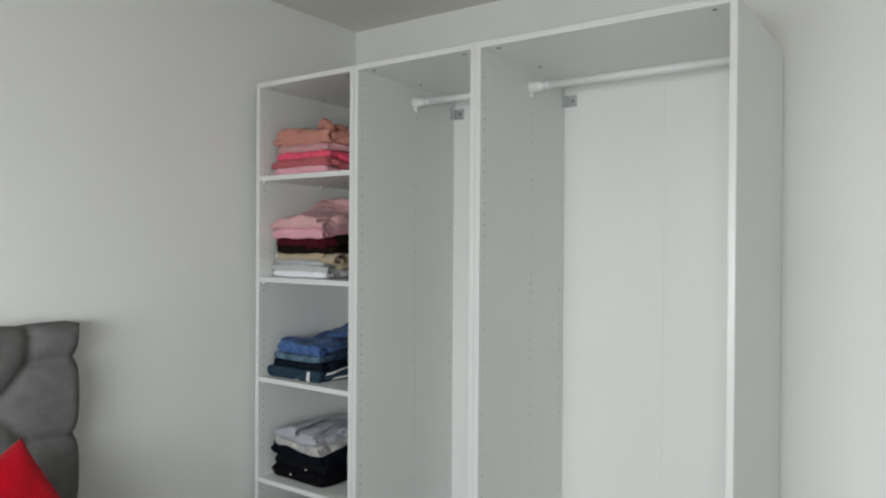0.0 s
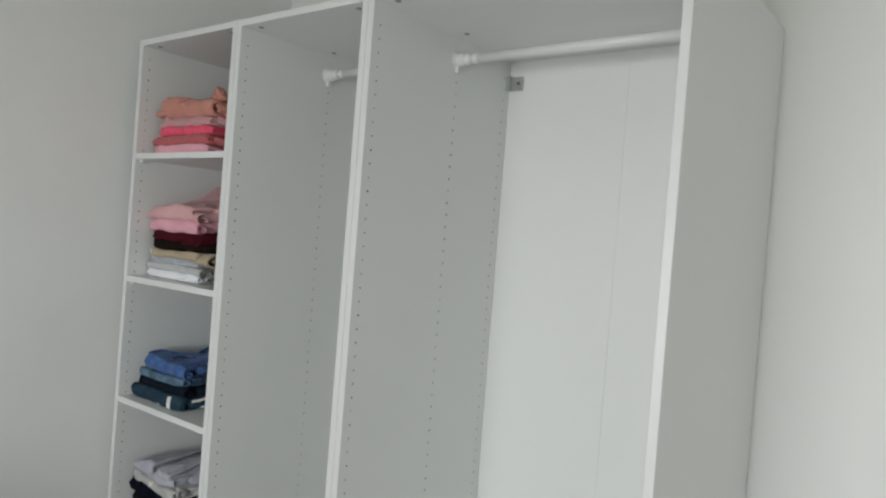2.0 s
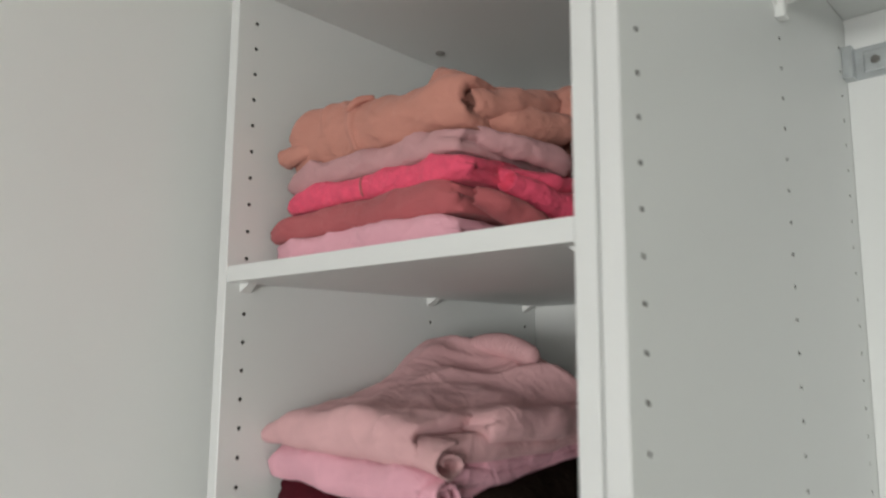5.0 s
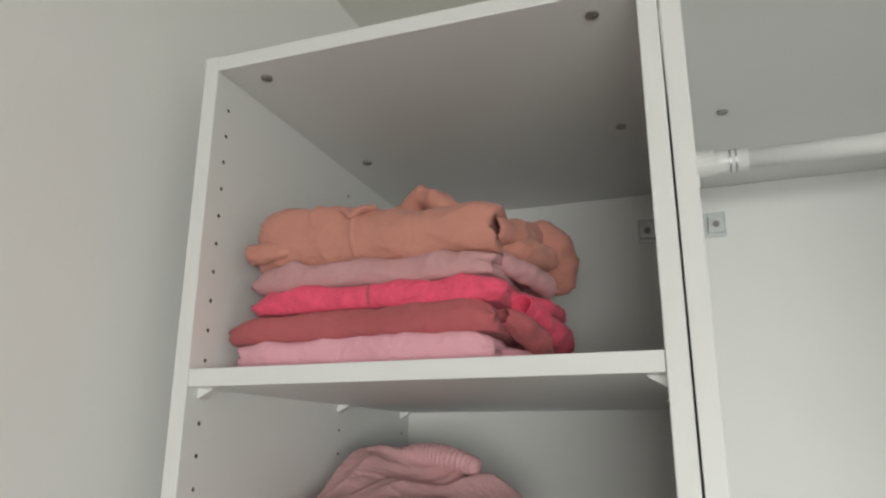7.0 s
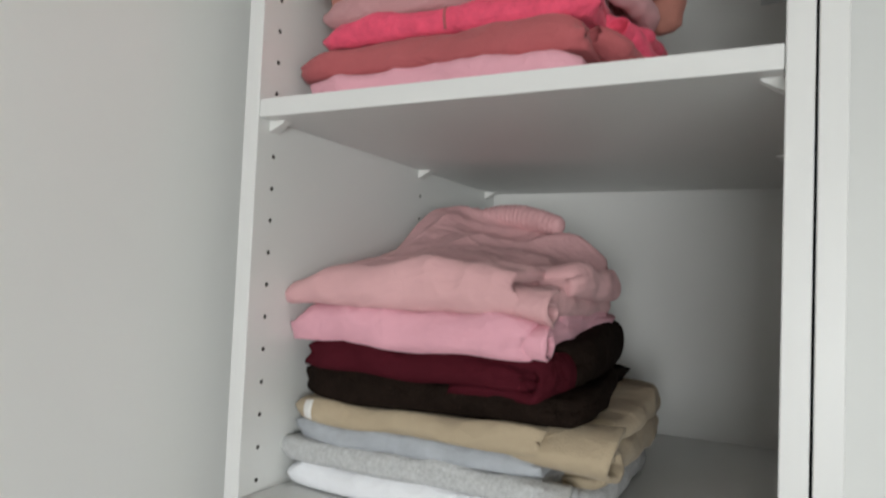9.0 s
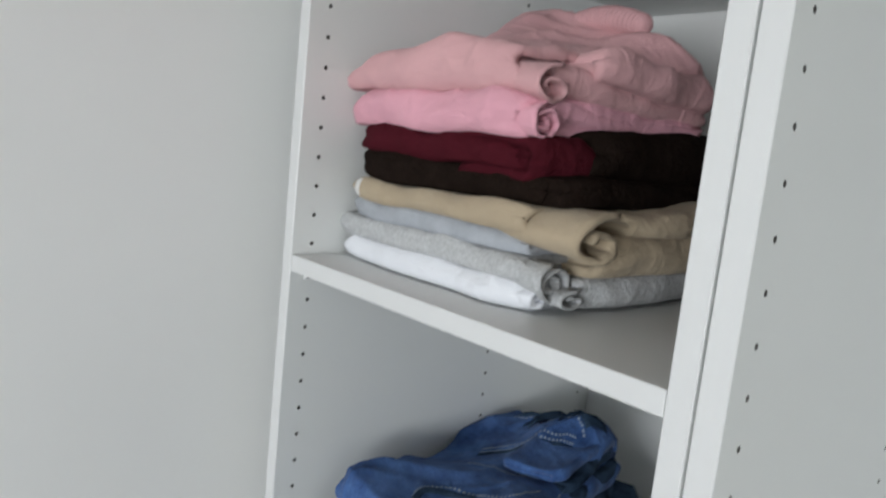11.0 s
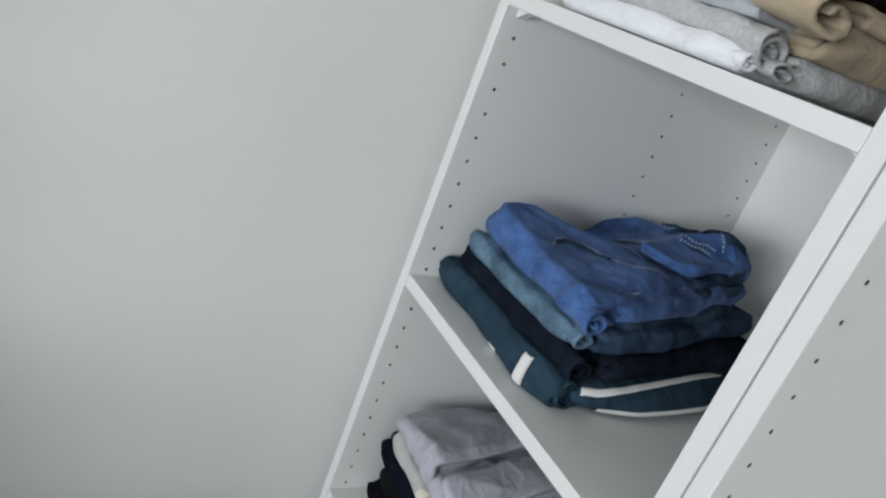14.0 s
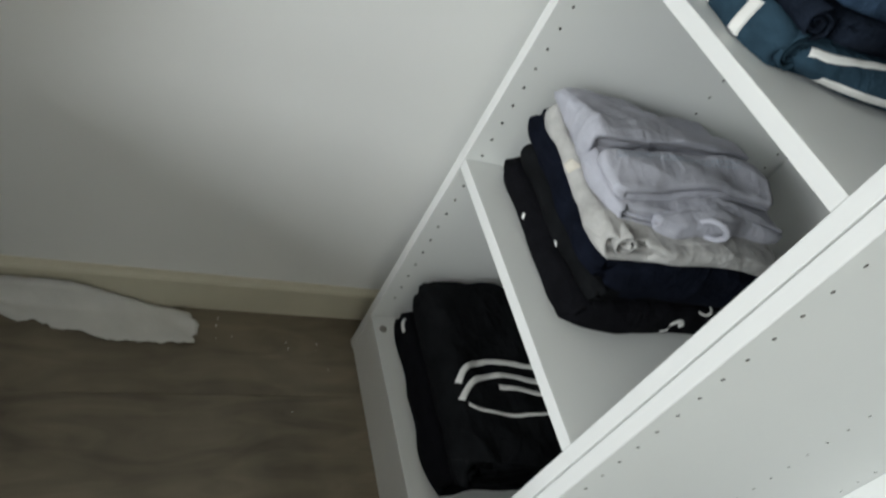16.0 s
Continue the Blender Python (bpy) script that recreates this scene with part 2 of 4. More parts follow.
box(bm, WX0, WX1, FY - 0.25, FY, WZ1, CZ + 0.1)
tagged(part("wall_south", bm, WALL), "off-white painted wall with a wide window opening", "wall", kind="structure")
tagged(boxed("ceiling", (LX, RX, FY, BY, CZ, CZ + 0.1), CEIL), "matt warm white painted ceiling", "ceiling", kind="structure")
floor = tagged(boxed("floor", (LX, RX, FY, BY, -0.1, -0.006), GROOVE), "grey-brown wood-effect laminate plank floor", "floor", kind="structure")


def skirting(name, a, b, side):
    """Board with a rounded top lip, from a to b along a wall; side: unit vector out of the wall."""
    profile = [(0, 0.0), (0.014, 0.0), (0.013, 0.065), (0.0165, 0.068), (0.017, 0.076), (0.014, 0.081), (0.008, 0.083), (0, 0.083)]
    bm = bmesh.new()
    rings = []
    for p in (a, b):
        rings.append([bm.verts.new((p[0] + side[0] * u, p[1] + side[1] * u, z)) for u, z in profile])
    n = len(profile)
    for i in range(n):
        bm.faces.new((rings[0][i], rings[0][(i + 1) % n], rings[1][(i + 1) % n], rings[1][i]))
    bm.faces.new(rings[0])
    bm.faces.new(rings[1][::-1])
    return tagged(part(name, bm, SKIRT), "cream painted skirting board with a rounded top lip", "skirting board", kind="structure")


skirting("baseboard", (LX, BY, 0), (LX, FY, 0), (1, 0))
skirting("baseboard", (LX + 0.0166, BY, 0), (RX, BY, 0), (0, -1))

# ---- wardrobe ----
T, DEPTH, TOP, BOT = 0.018, 0.622, 2.012, 0.107
SHELVES = (1.656, 1.271, 0.890, 0.504)
HOLE_Z = [1.635 - 0.032 * k for k in range(-10, 47)]
HOLE_Y = (0.025, 0.329, 0.556)


def side_panel(parent, x0, inner, drop=0.0):
    """Panel from x0 to x0 + T; inner: +1 or -1, the side that is drilled with three rows of peg holes."""
    bm = bmesh.new()
    xi, xo = (x0 + T, x0) if inner > 0 else (x0, x0 + T)
    r, cw, ch, deep = 0.0024, 0.006, 0.016, 0.009
    rows = [z - drop for z in HOLE_Z]

    def quad(*pts):
        f = bm.faces.new([bm.verts.new(p) for p in pts])
        return f

    def plain(y0, y1, z0, z1):
        quad((xi, y0, z0), (xi, y1, z0), (xi, y1, z1), (xi, y0, z1))

    zlo, zhi = rows[-1] - ch, rows[0] + ch
    e = 0.0008
    edges = [e] + [y + s * cw for y in HOLE_Y for s in (-1, 1)] + [DEPTH]
    for i in range(0, len(edges), 2):
        plain(edges[i], edges[i + 1], 0.0, TOP)
    for y in HOLE_Y:
        plain(y - cw, y + cw, 0.0, zlo)
        plain(y - cw, y + cw, zhi, TOP)
        for z in rows:
            out = [bm.verts.new((xi, y + cw * a, z + ch * b)) for a, b in ((1, 0), (1, 1), (0, 1), (-1, 1), (-1, 0), (-1, -1), (0, -1), (1, -1))]
            rim = [bm.verts.new((xi, y + r * math.cos(k * math.pi / 4), z + r * math.sin(k * math.pi / 4))) for k in range(8)]
            low = [bm.verts.new((xi - inner * deep, v.co.y, v.co.z)) for v in rim]
            for k in range(8):
                j = (k + 1) % 8
                bm.faces.new((out[k], out[j], rim[j], rim[k]))
                f = bm.faces.new((rim[k], rim[j], low[j], low[k]))
                # no steel here: the dark colour paints the shade inside the hole
                f.material_index = 2
            bm.faces.new(low).material_index = 2
    # outer face, edge band in front with eased corners, back, top and bottom
    quad((xo, e, 0), (xo, e, TOP), (xo, DEPTH, TOP), (xo, DEPTH, 0))
    quad((xi, DEPTH, 0), (xi, DEPTH, TOP), (xo, DEPTH, TOP), (xo, DEPTH, 0))
    quad((xi, e, TOP), (xi, DEPTH, TOP), (xo, DEPTH, TOP), (xo, e, TOP))
    quad((xi, e, 0), (xi, DEPTH, 0), (xo, DEPTH, 0), (xo, e, 0))
    xa, xb = min(xi, xo), max(xi, xo)
    for p, q in ((((xa, e)), (xa + e, 0)), ((xa + e, 0), (xb - e, 0)), ((xb - e, 0), (xb, e))):
        quad((p[0], p[1], 0), (q[0], q[1], 0), (q[0], q[1], TOP), (p[0], p[1], TOP)).material_index = 1
    me = bpy.data.meshes.new("side_panel")
    bm.to_mesh(me)
    bm.free()
    for mm in (FOIL, EDGE, STEEL_AND_HOLE):
        me.materials.append(mm)
    ob = new("side_panel", me)
    ob.parent = parent
    return ob


def slab(parent, name, x0, x1, y0, y1, z0, z1, label=""):
    """Horizontal board with a bright banded front edge."""
    bm = bmesh.new()
    box(bm, x0, x1, y0, y1, z0, z1, 0.0007)
    for f in bm.faces:
        if f.calc_center_median().y < y0 + 0.0008:
            f.material_index = 1
    return part(name, bm, (FOIL, EDGE), parent, label)


def pin(parent, x, y, z, s):
    """Moulded shelf support: a plug, a flat tongue and a gusset."""
    bm = bmesh.new()
    rod(bm, (x, y, z), (x + s * 0.006, y, z), 0.0045, seg=10)
    v = [bm.verts.new(p) for p in ((x, y - 0.007, z + 0.0028), (x + s * 0.017, y - 0.006, z + 0.0028), (x + s * 0.017, y + 0.006, z + 0.0028), (x, y + 0.007, z + 0.0028),
                                   (x, y - 0.007, z - 0.008), (x + s * 0.015, y - 0.005, z + 0.0008), (x + s * 0.015, y + 0.005, z + 0.0008), (x, y + 0.007, z - 0.008))]
    for q in ((0, 1, 2, 3), (4, 5, 6, 7), (0, 1, 5, 4), (1, 2, 6, 5), (2, 3, 7, 6), (3, 0, 4, 7)):
        bm.faces.new([v[i] for i in q])
    return part("shelf_pin", bm, PLASTIC, parent, "small white plastic shelf pin")


def cam_lock(parent, x, y, z):
    bm = bmesh.new()
    rod(bm, (x, y, z - 0.0012), (x, y, z + 0.0012), 0.0068, seg=16)
    box(bm, x - 0.0045, x + 0.0045, y - 0.0009, y + 0.0009, z - 0.0018, z + 0.0018)
    box(bm, x - 0.0009, x + 0.0009, y - 0.0045, y + 0.0045, z - 0.0018, z + 0.0018)
    return part("cam_lock", bm, LOCK, parent, "round grey metal cam lock")


def corner_bracket(parent, x, s, z=1.929, y=0.5845):
    """Galvanised plate in the rear corner: a base plate, a raised centre and a screw."""
    bm = bmesh.new()
    xa, xb = sorted((x + s * 0.010, x + s * 0.049))
    box(bm, xa, xb, y - 0.002, y, z - 0.021, z + 0.021, 0.0008)
    xm = (xa + xb) / 2 + s * 0.005
    box(bm, xm - 0.013, xm + 0.013, y - 0.006, y - 0.0015, z - 0.014, z + 0.014, 0.0015)
    xc, xd = sorted((x + s * 0.0003, x + s * 0.012))
    box(bm, xc, xd, y - 0.020, y, z - 0.021, z + 0.021, 0.0008)
    ob = part("corner_bracket", bm, STEEL, parent, "galvanised steel corner bracket")
    bm = bmesh.new()
    rod(bm, (xm, y - 0.0085, z), (xm, y - 0.005, z), 0.005, 0.0055, 14)
    box(bm, xm - 0.004, xm + 0.004, y - 0.0092, y - 0.008, z - 0.0008, z + 0.0008)
    part("screw", bm, STEEL_AND_HOLE, ob)
    return ob


def clothes_rail(parent, x0, x1, y=0.325, z=1.935):
    bm = bmesh.new()
    rod(bm, (x0 + 0.003, y, z), (x0 + 0.07, y, z), 0.0142, seg=28)
    rod(bm, (x0 + 0.07, y, z), (x1 - 0.003, y, z), 0.0128, seg=28)
    ob = part("clothes_rail", bm, RAIL, parent, "white lacquered telescopic clothes rail", True)
    for x, s in ((x0, 1), (x1, -1)):
        bm = bmesh.new()
        rod(bm, (x, y, z), (x + s * 0.004, y, z), 0.023, 0.022, 24)
        rod(bm, (x + s * 0.003, y, z), (x + s * 0.030, y, z), 0.0185, 0.0172, 24)
        box(bm, min(x, x + s * 0.010), max(x, x + s * 0.010), y - 0.008, y + 0.008, z - 0.034, z - 0.016, 0.002)
        part("rail_holder", bm, PLASTIC, ob, "white plastic rail holder cup")
    for d in (0.047, 0.054):
        bm = bmesh.new()
        rod(bm, (x0 + d, y, z), (x0 + d + 0.0025, y, z), 0.0149, seg=24)
        part("rail_clip", bm, STEEL, ob)
    return ob


def wardrobe(x0, x1, label, shelves=(), rail=False, seam=None, bracket=1, drop=0.0):
    w = thing("wardrobe", label, "wardrobe", "wardrobe row", at=((x0 + x1) / 2, DEPTH / 2, 0))
    before = set(bpy.data.objects)
    side_panel(w, x0, 1, drop)
    side_panel(w, x1 - T, -1, drop)
    a, b = x0 + T + 0.0003, x1 - T - 0.0003
    slab(w, "top_panel", a, b, 0.0004, DEPTH - 0.001, TOP - T, TOP - 0.0006)
    slab(w, "bottom_panel", a, b, 0.0004, DEPTH - 0.001, BOT - T, BOT)
    slab(w, "plinth", a, b, 0.0016, 0.0176, 0.0, BOT - T - 0.0006)
    cuts = [a, b] if seam is None else [a, seam, b]
    for p, q in zip(cuts, cuts[1:]):
        boxed("back_panel", (p + 0.0002, q - 0.0002, 0.585, 0.589, BOT + 0.0005, TOP - T - 0.0005), BACK, w)
    for z in shelves:
        sh = slab(w, "shelf", a + 0.0004, b - 0.0004, 0.001, 0.5835, z - T, z, "white foil shelf with a banded front edge")
        for y in HOLE_Y:
            pin(sh, x0 + T, y, z - T - 0.0029, 1)
            pin(sh, x1 - T, y, z - T - 0.0029, -1)
    if rail:
        clothes_rail(w, x0 + T, x1 - T)
    corner_bracket(w, x0 + T if bracket > 0 else x1 - T, bracket)
    for x in (x0 + 0.062, x1 - 0.062):
        for y in (0.032, 0.30):
            cam_lock(w, x, y, TOP - T - 0.001)
        cam_lock(w, x - 0.014 if x < (x0 + x1) / 2 else x + 0.014, 0.018, BOT + 0.001)
    inv = Matrix.Translation(-w.location)
    for ob in set(bpy.data.objects) - before:
        if ob.parent is w:
            ob.matrix_parent_inverse = inv
    return w


wardrobe(0.0, 0.4985, "white open wardrobe frame with four shelves of folded clothes", SHELVES, bracket=-1)
wardrobe(0.5005, 0.9925, "narrow empty white wardrobe frame with a clothes rail", rail=True, drop=0.008)
wardrobe(0.9935, 1.7420, "wide empty white wardrobe frame with a clothes rail", rail=True, seam=1.382, drop=0.013)


# ---- folded clothes ----
class Pile:
    """A pile on one shelf: all its garments share one gentle warp, so that they lie on each other."""

    def __init__(self, z, seed, lean=(0.0, 0.0), bumps=(), rough=0.10):
        self.z, self.seed, self.lean, self.bumps, self.rough = z, seed, lean, bumps, rough

    def warp(self, p):
        h = p.z - self.z
        if h < 0:
            return p
        k = 1 + self.lean[0] * (p.x - 0.18) + self.lean[1] * (p.y - 0.18) + self.rough * (fbm((p.x * 7 + self.seed, p.y * 7, self.seed), 2) + 0.8 * noise.noise(Vector((p.x * 15 + self.seed, p.y * 6, p.z * 20))))
        for bx, by, r, a in self.bumps:
            k += a * math.exp(-((p.x - bx) ** 2 + (p.y - by) ** 2) / (r * r))
        return Vector((p.x, p.y, self.z + h * max(0.3, k)))


def creases(u, v, z, angle, freq, seed):
    """Drawn folds: narrow crests that wander and fork along one direction, with softer cross folds."""
    ca, sa = math.cos(radians(angle)), math.sin(radians(angle))
    wob = noise.noise(Vector((u * 9 + seed, v * 9, seed))) * 0.035
    a, x = u * ca + v * sa, -u * sa + v * ca + wob
    r1 = 1 - abs(noise.noise(Vector((a * freq * 0.4 + seed, x * freq * 1.5 + z * 6, seed * 2.1)))) * 2.2
    r2 = 1 - abs(noise.noise(Vector((a * freq * 0.9 + seed * 3, x * freq * 3.2 - z * 9, seed)))) * 2.2
    r3 = 1 - abs(noise.noise(Vector((x * freq * 0.8 + seed * 5, a * freq * 1.9, seed + 4)))) * 2.2
    return max(0.0, r1) ** 2.2 * 1.5 + max(0.0, r2) ** 2.0 * 0.55 + max(0.0, r3) ** 2.5 * 0.5 - 0.75


def garment(pile, name, label, category, mat, x0, x1, y0, y1, z0, z1, turns=2, seed=1.0, yaw=0.0, ragged=0.010, wrinkle=0.004, taper=0.35, nu=64, nl=18, na=18, step=0.0, skew=0.0, shear=0.0, rise=(0.0, 0.0), swell=(), crease=(0.0, 35.0, 9.0), thin=(0.0, 0.0), group="clothes folded in the wardrobe"):
    """Cloth folded in nested U turns whose round folds lie in front and whose layers show at the ends."""
    w, d, h = x1 - x0, y1 - y0, z1 - z0
    cx, cy = (x0 + x1) / 2, (y0 + y1) / 2
    bm = bmesh.new()
    gap = h * 0.02
    tt = h / (2 * turns)
    turn = Matrix.Rotation(radians(yaw), 3, "Z")
    left, right = [], []
    for k in range(turns):
        ro, ri = h / 2 - k * tt, max(h / 2 - (k + 1) * tt + gap, 0.0006)
        nose = h / 2 * 0.7
        ends = d - (turns - 1) * 0.004
        outer, inner = [], []
        for i in range(nl):
            v = ends - (ends - nose) * i / nl
            outer.append((v, h / 2 - ro, 0.0, k))
            inner.append((v, h / 2 - ri, 0.0, k))
        for i in range(na + 1):
            a = -math.pi / 2 - math.pi * i / na
            outer.append((nose + 0.7 * ro * math.cos(a), h / 2 + ro * math.sin(a), 1.0, k))
            inner.append((nose + 0.7 * ri * math.cos(a), h / 2 + ri * math.sin(a), 1.0, k))
        for i in range(1, nl + 1):
            v = nose + (ends - nose) * i / nl
            outer.append((v, h / 2 + ro, 0.0, k))
            inner.append((v, h / 2 + ri, 0.0, k))
        if k % 2:
            left += inner[::-1]
            right += outer[::-1]
        else:
            left += outer
            right += inner
        if k < turns - 1:
            v, z = d + 0.002, h / 2 + (ri - gap / 2) * (1 if k % 2 == 0 else -1)
            left.append((v, z, 0.0, k))
            right.append((ends + 0.0006, z, 0.0, k))
    loop = left + right[::-1]
    m = len(loop)
    # rounded hem at the open end
    grid = []
    for j in range(nu + 1):
        f = j / nu
        e = 2 * f - 1
        ring = []
        for i, (v, z, fold, k) in enumerate(loop):
            tip = ragged * 1.3 * fbm((v * 7, z * 45, seed * 3.7 + (9 if e > 0 else 0)), 2) - k * ragged * 0.5
            u = e * (w / 2 + tip)
            edge = max(0.0, abs(e) - 0.72) / 0.28
            shrink = 1 - taper * edge ** 3
            zz = h / 2 + (z - h / 2) * shrink if z > h / 2 else z * (1.0)
            if z > h / 2:
                zz = z - (z - 0) * taper * 0.6 * edge ** 2.5
            # the fold line wanders
            v2 = v + skew * u + 0.006 * fbm((u * 9 + seed, z * 14, seed), 2) + (1 - min(1, v / d)) * 0.010 * edge ** 2
            p = Vector((u, v2, zz))
            q = Vector((u * 16 + seed * 7, v2 * 16, z * 30 + seed))
            ridge = 1 - abs(noise.noise(q * 0.8)) * 2
            amp = wrinkle * (0.35 + 0.65 * fold)
            p.y -= amp * 0.8 * ridge * fold
            p.z += wrinkle * 0.55 * ridge * (0.15 + z / h) + 0.25 * wrinkle * fbm(q * 2.3, 2) * (0.2 + z / h)
            p.x += wrinkle * 0.5 * fbm(q * 1.1 + Vector((5, 0, 0)), 2)
            if crease[0]:
                c = creases(u, v2, z, crease[1], crease[2], seed)
                p.z += crease[0] * c * (0.1 + 0.9 * z / h)
                p.y -= crease[0] * 0.8 * c * fold
            if e > 0:
                p.x -= step * z / h * e
            p.x += shear * v
            p = turn @ Vector((p.x, p.y - d / 2, 0)) + Vector((cx, cy, max(p.z, 0.0002)))
            top = 1 + rise[0] * (p.x - cx) + rise[1] * (p.y - cy)
            for bx, by, r, dz in swell:
                top += dz / h * math.exp(-((p.x - bx) ** 2 + (p.y - by) ** 2) / (r * r))
            if thin[0]:
                top *= 1 - thin[1] * max(0.0, 1 - (p.x - x0) / thin[0]) ** 1.3
            p.z = z0 + p.z * max(0.15, top)
            ring.append(bm.verts.new(pile.warp(p)))
        grid.append(ring)
    for j in range(nu):
        for i in range(m):
            i2 = (i + 1) % m
            bm.faces.new((grid[j][i], grid[j][i2], grid[j + 1][i2], grid[j + 1][i]))
    for ring in (grid[0], grid[-1]):
        for i in range(m // 2 - 1):
            bm.faces.new((ring[i], ring[i + 1], ring[m - 2 - i], ring[m - 1 - i]))
    ob = part(name, bm, mat, None, "", True)
    return tagged(ob, label, category, group)


def piece(ob, parent, name):
    """Turn a garment slab into a part of another garment."""
    for key in ("label", "category", "group"):
        del ob[key]
    ob.name, ob.parent = name, parent
    return ob


def leaf(pile, parent, name, mat, xr, y0, y1, z0, z1, depth=0.11, turns=1, seed=1.0, lean=0.0, **kw):
    """A folded layer at the open side of a garment, its round fold facing out at xr."""
    w, cx, cy = y1 - y0, xr - depth / 2, (y0 + y1) / 2
    kw = {"nu": 48, "nl": 10, "na": 14, "wrinkle": 0.004, "taper": 0.25, "crease": (0.002, 5, 8), **kw}
    ob = garment(pile, name, "-", "-", mat, cx - w / 2, cx + w / 2, cy - depth / 2, cy + depth / 2, z0, z1, turns, seed, 90 + lean, **kw)
    return piece(ob, parent, name)


def curl(name, mat, parent, x0, x1, yc, zc, ry, rz, turns=1.7, thick=0.0032, seed=1.0, start=100.0, flare=0.15, drop=0.0):
    """Cloth rolled in on itself: a loose spiral that runs along x and ends in an uneven edge at x1."""
    bm = bmesh.new()
    na, nx = int(34 * turns), 16
    grid = []
    for j in range(nx + 1):
        f = j / nx
        out, inn = [], []
        for i in range(na + 1):
            g = i / na
            a = radians(start) + 2 * math.pi * turns * g
            k = (1 - 0.72 * g ** 0.8) * (0.82 + (0.18 + flare) * f ** 1.5)
            k *= 1 + 0.16 * noise.noise(Vector((math.cos(a) * 1.3 + seed * 5, math.sin(a) * 1.3 + g * 2, f * 1.2 + seed)))
            x = x0 + (x1 - x0) * f + (0.005 * noise.noise(Vector((g * 5 + seed, 3, seed))) - 0.006 * g) * f
            for side, t in ((out, 0.0), (inn, thick)):
                side.append(bm.verts.new((x, yc + (ry * k - t) * math.cos(a), zc - drop * f + (rz * k - t) * math.sin(a))))
        grid.append(out + inn[::-1])
    m = 2 * (na + 1)
    for j in range(nx):
        for i in range(m):
            i2 = (i + 1) % m
            bm.faces.new((grid[j][i], grid[j][i2], grid[j + 1][i2], grid[j + 1][i]))
    for ring in (grid[0], grid[-1]):
        for i in range(na):
            bm.faces.new((ring[i], ring[i + 1], ring[m - 2 - i], ring[m - 1 - i]))
    return part(name, bm, mat, parent, "", True)


def drape(name, mat, target, pts, width, way, parent, lift=0.0011, label="", dash=None, n=48):
    """A tape or a row of stitches laid on the cloth of target along pts, pressed on it in the direction way."""
    vs = [v.co.copy() for v in target.data.vertices]
    tree = BVHTree.FromPolygons(vs, [tuple(p.vertices) for p in target.data.polygons])
    P, way = [Vector(p) for p in pts], Vector(way).normalized()
    line = []
    for i in range(len(P) - 1):
        a, b = P[max(i - 1, 0)], P[min(i + 2, len(P) - 1)]
        m = max(2, n // (len(P) - 1))
        for s in range(m + (1 if i == len(P) - 2 else 0)):
            t = s / m
            t0, t1 = (P[i + 1] - a) * 0.5, (b - P[i]) * 0.5
            line.append((2 * t ** 3 - 3 * t * t + 1) * P[i] + (t ** 3 - 2 * t * t + t) * t0 + (3 * t * t - 2 * t ** 3) * P[i + 1] + (t ** 3 - t * t) * t1)
    bm = bmesh.new()
    rows = []
    for k, c in enumerate(line):
        side = (line[min(k + 1, len(line) - 1)] - line[max(k - 1, 0)]).cross(way).normalized()
        row = []
        for f, sink in ((-1, 1), (-0.94, 0), (-0.4, 0), (0.4, 0), (0.94, 0), (1, 1)):
            p = c + side * (width / 2 * f)
            hit, normal, index, dist = tree.ray_cast(p - way * 0.06, way, 0.12)
            if hit is None:
                row = None
                break
            q = hit
            row.append(bm.verts.new(q - way * lift + way * (0.004 * sink + (0.003 if dash and k % dash[0] >= dash[1] else 0.0))))
        rows.append(row)
    for a, b in zip(rows, rows[1:]):
        for i in range(5 if a and b else 0):
            bm.faces.new((a[i], a[i + 1], b[i + 1], b[i]))
    bmesh.ops.delete(bm, geom=[v for v in bm.verts if not v.link_faces], context="VERTS")
    return part(name, bm, mat, parent, label, True)


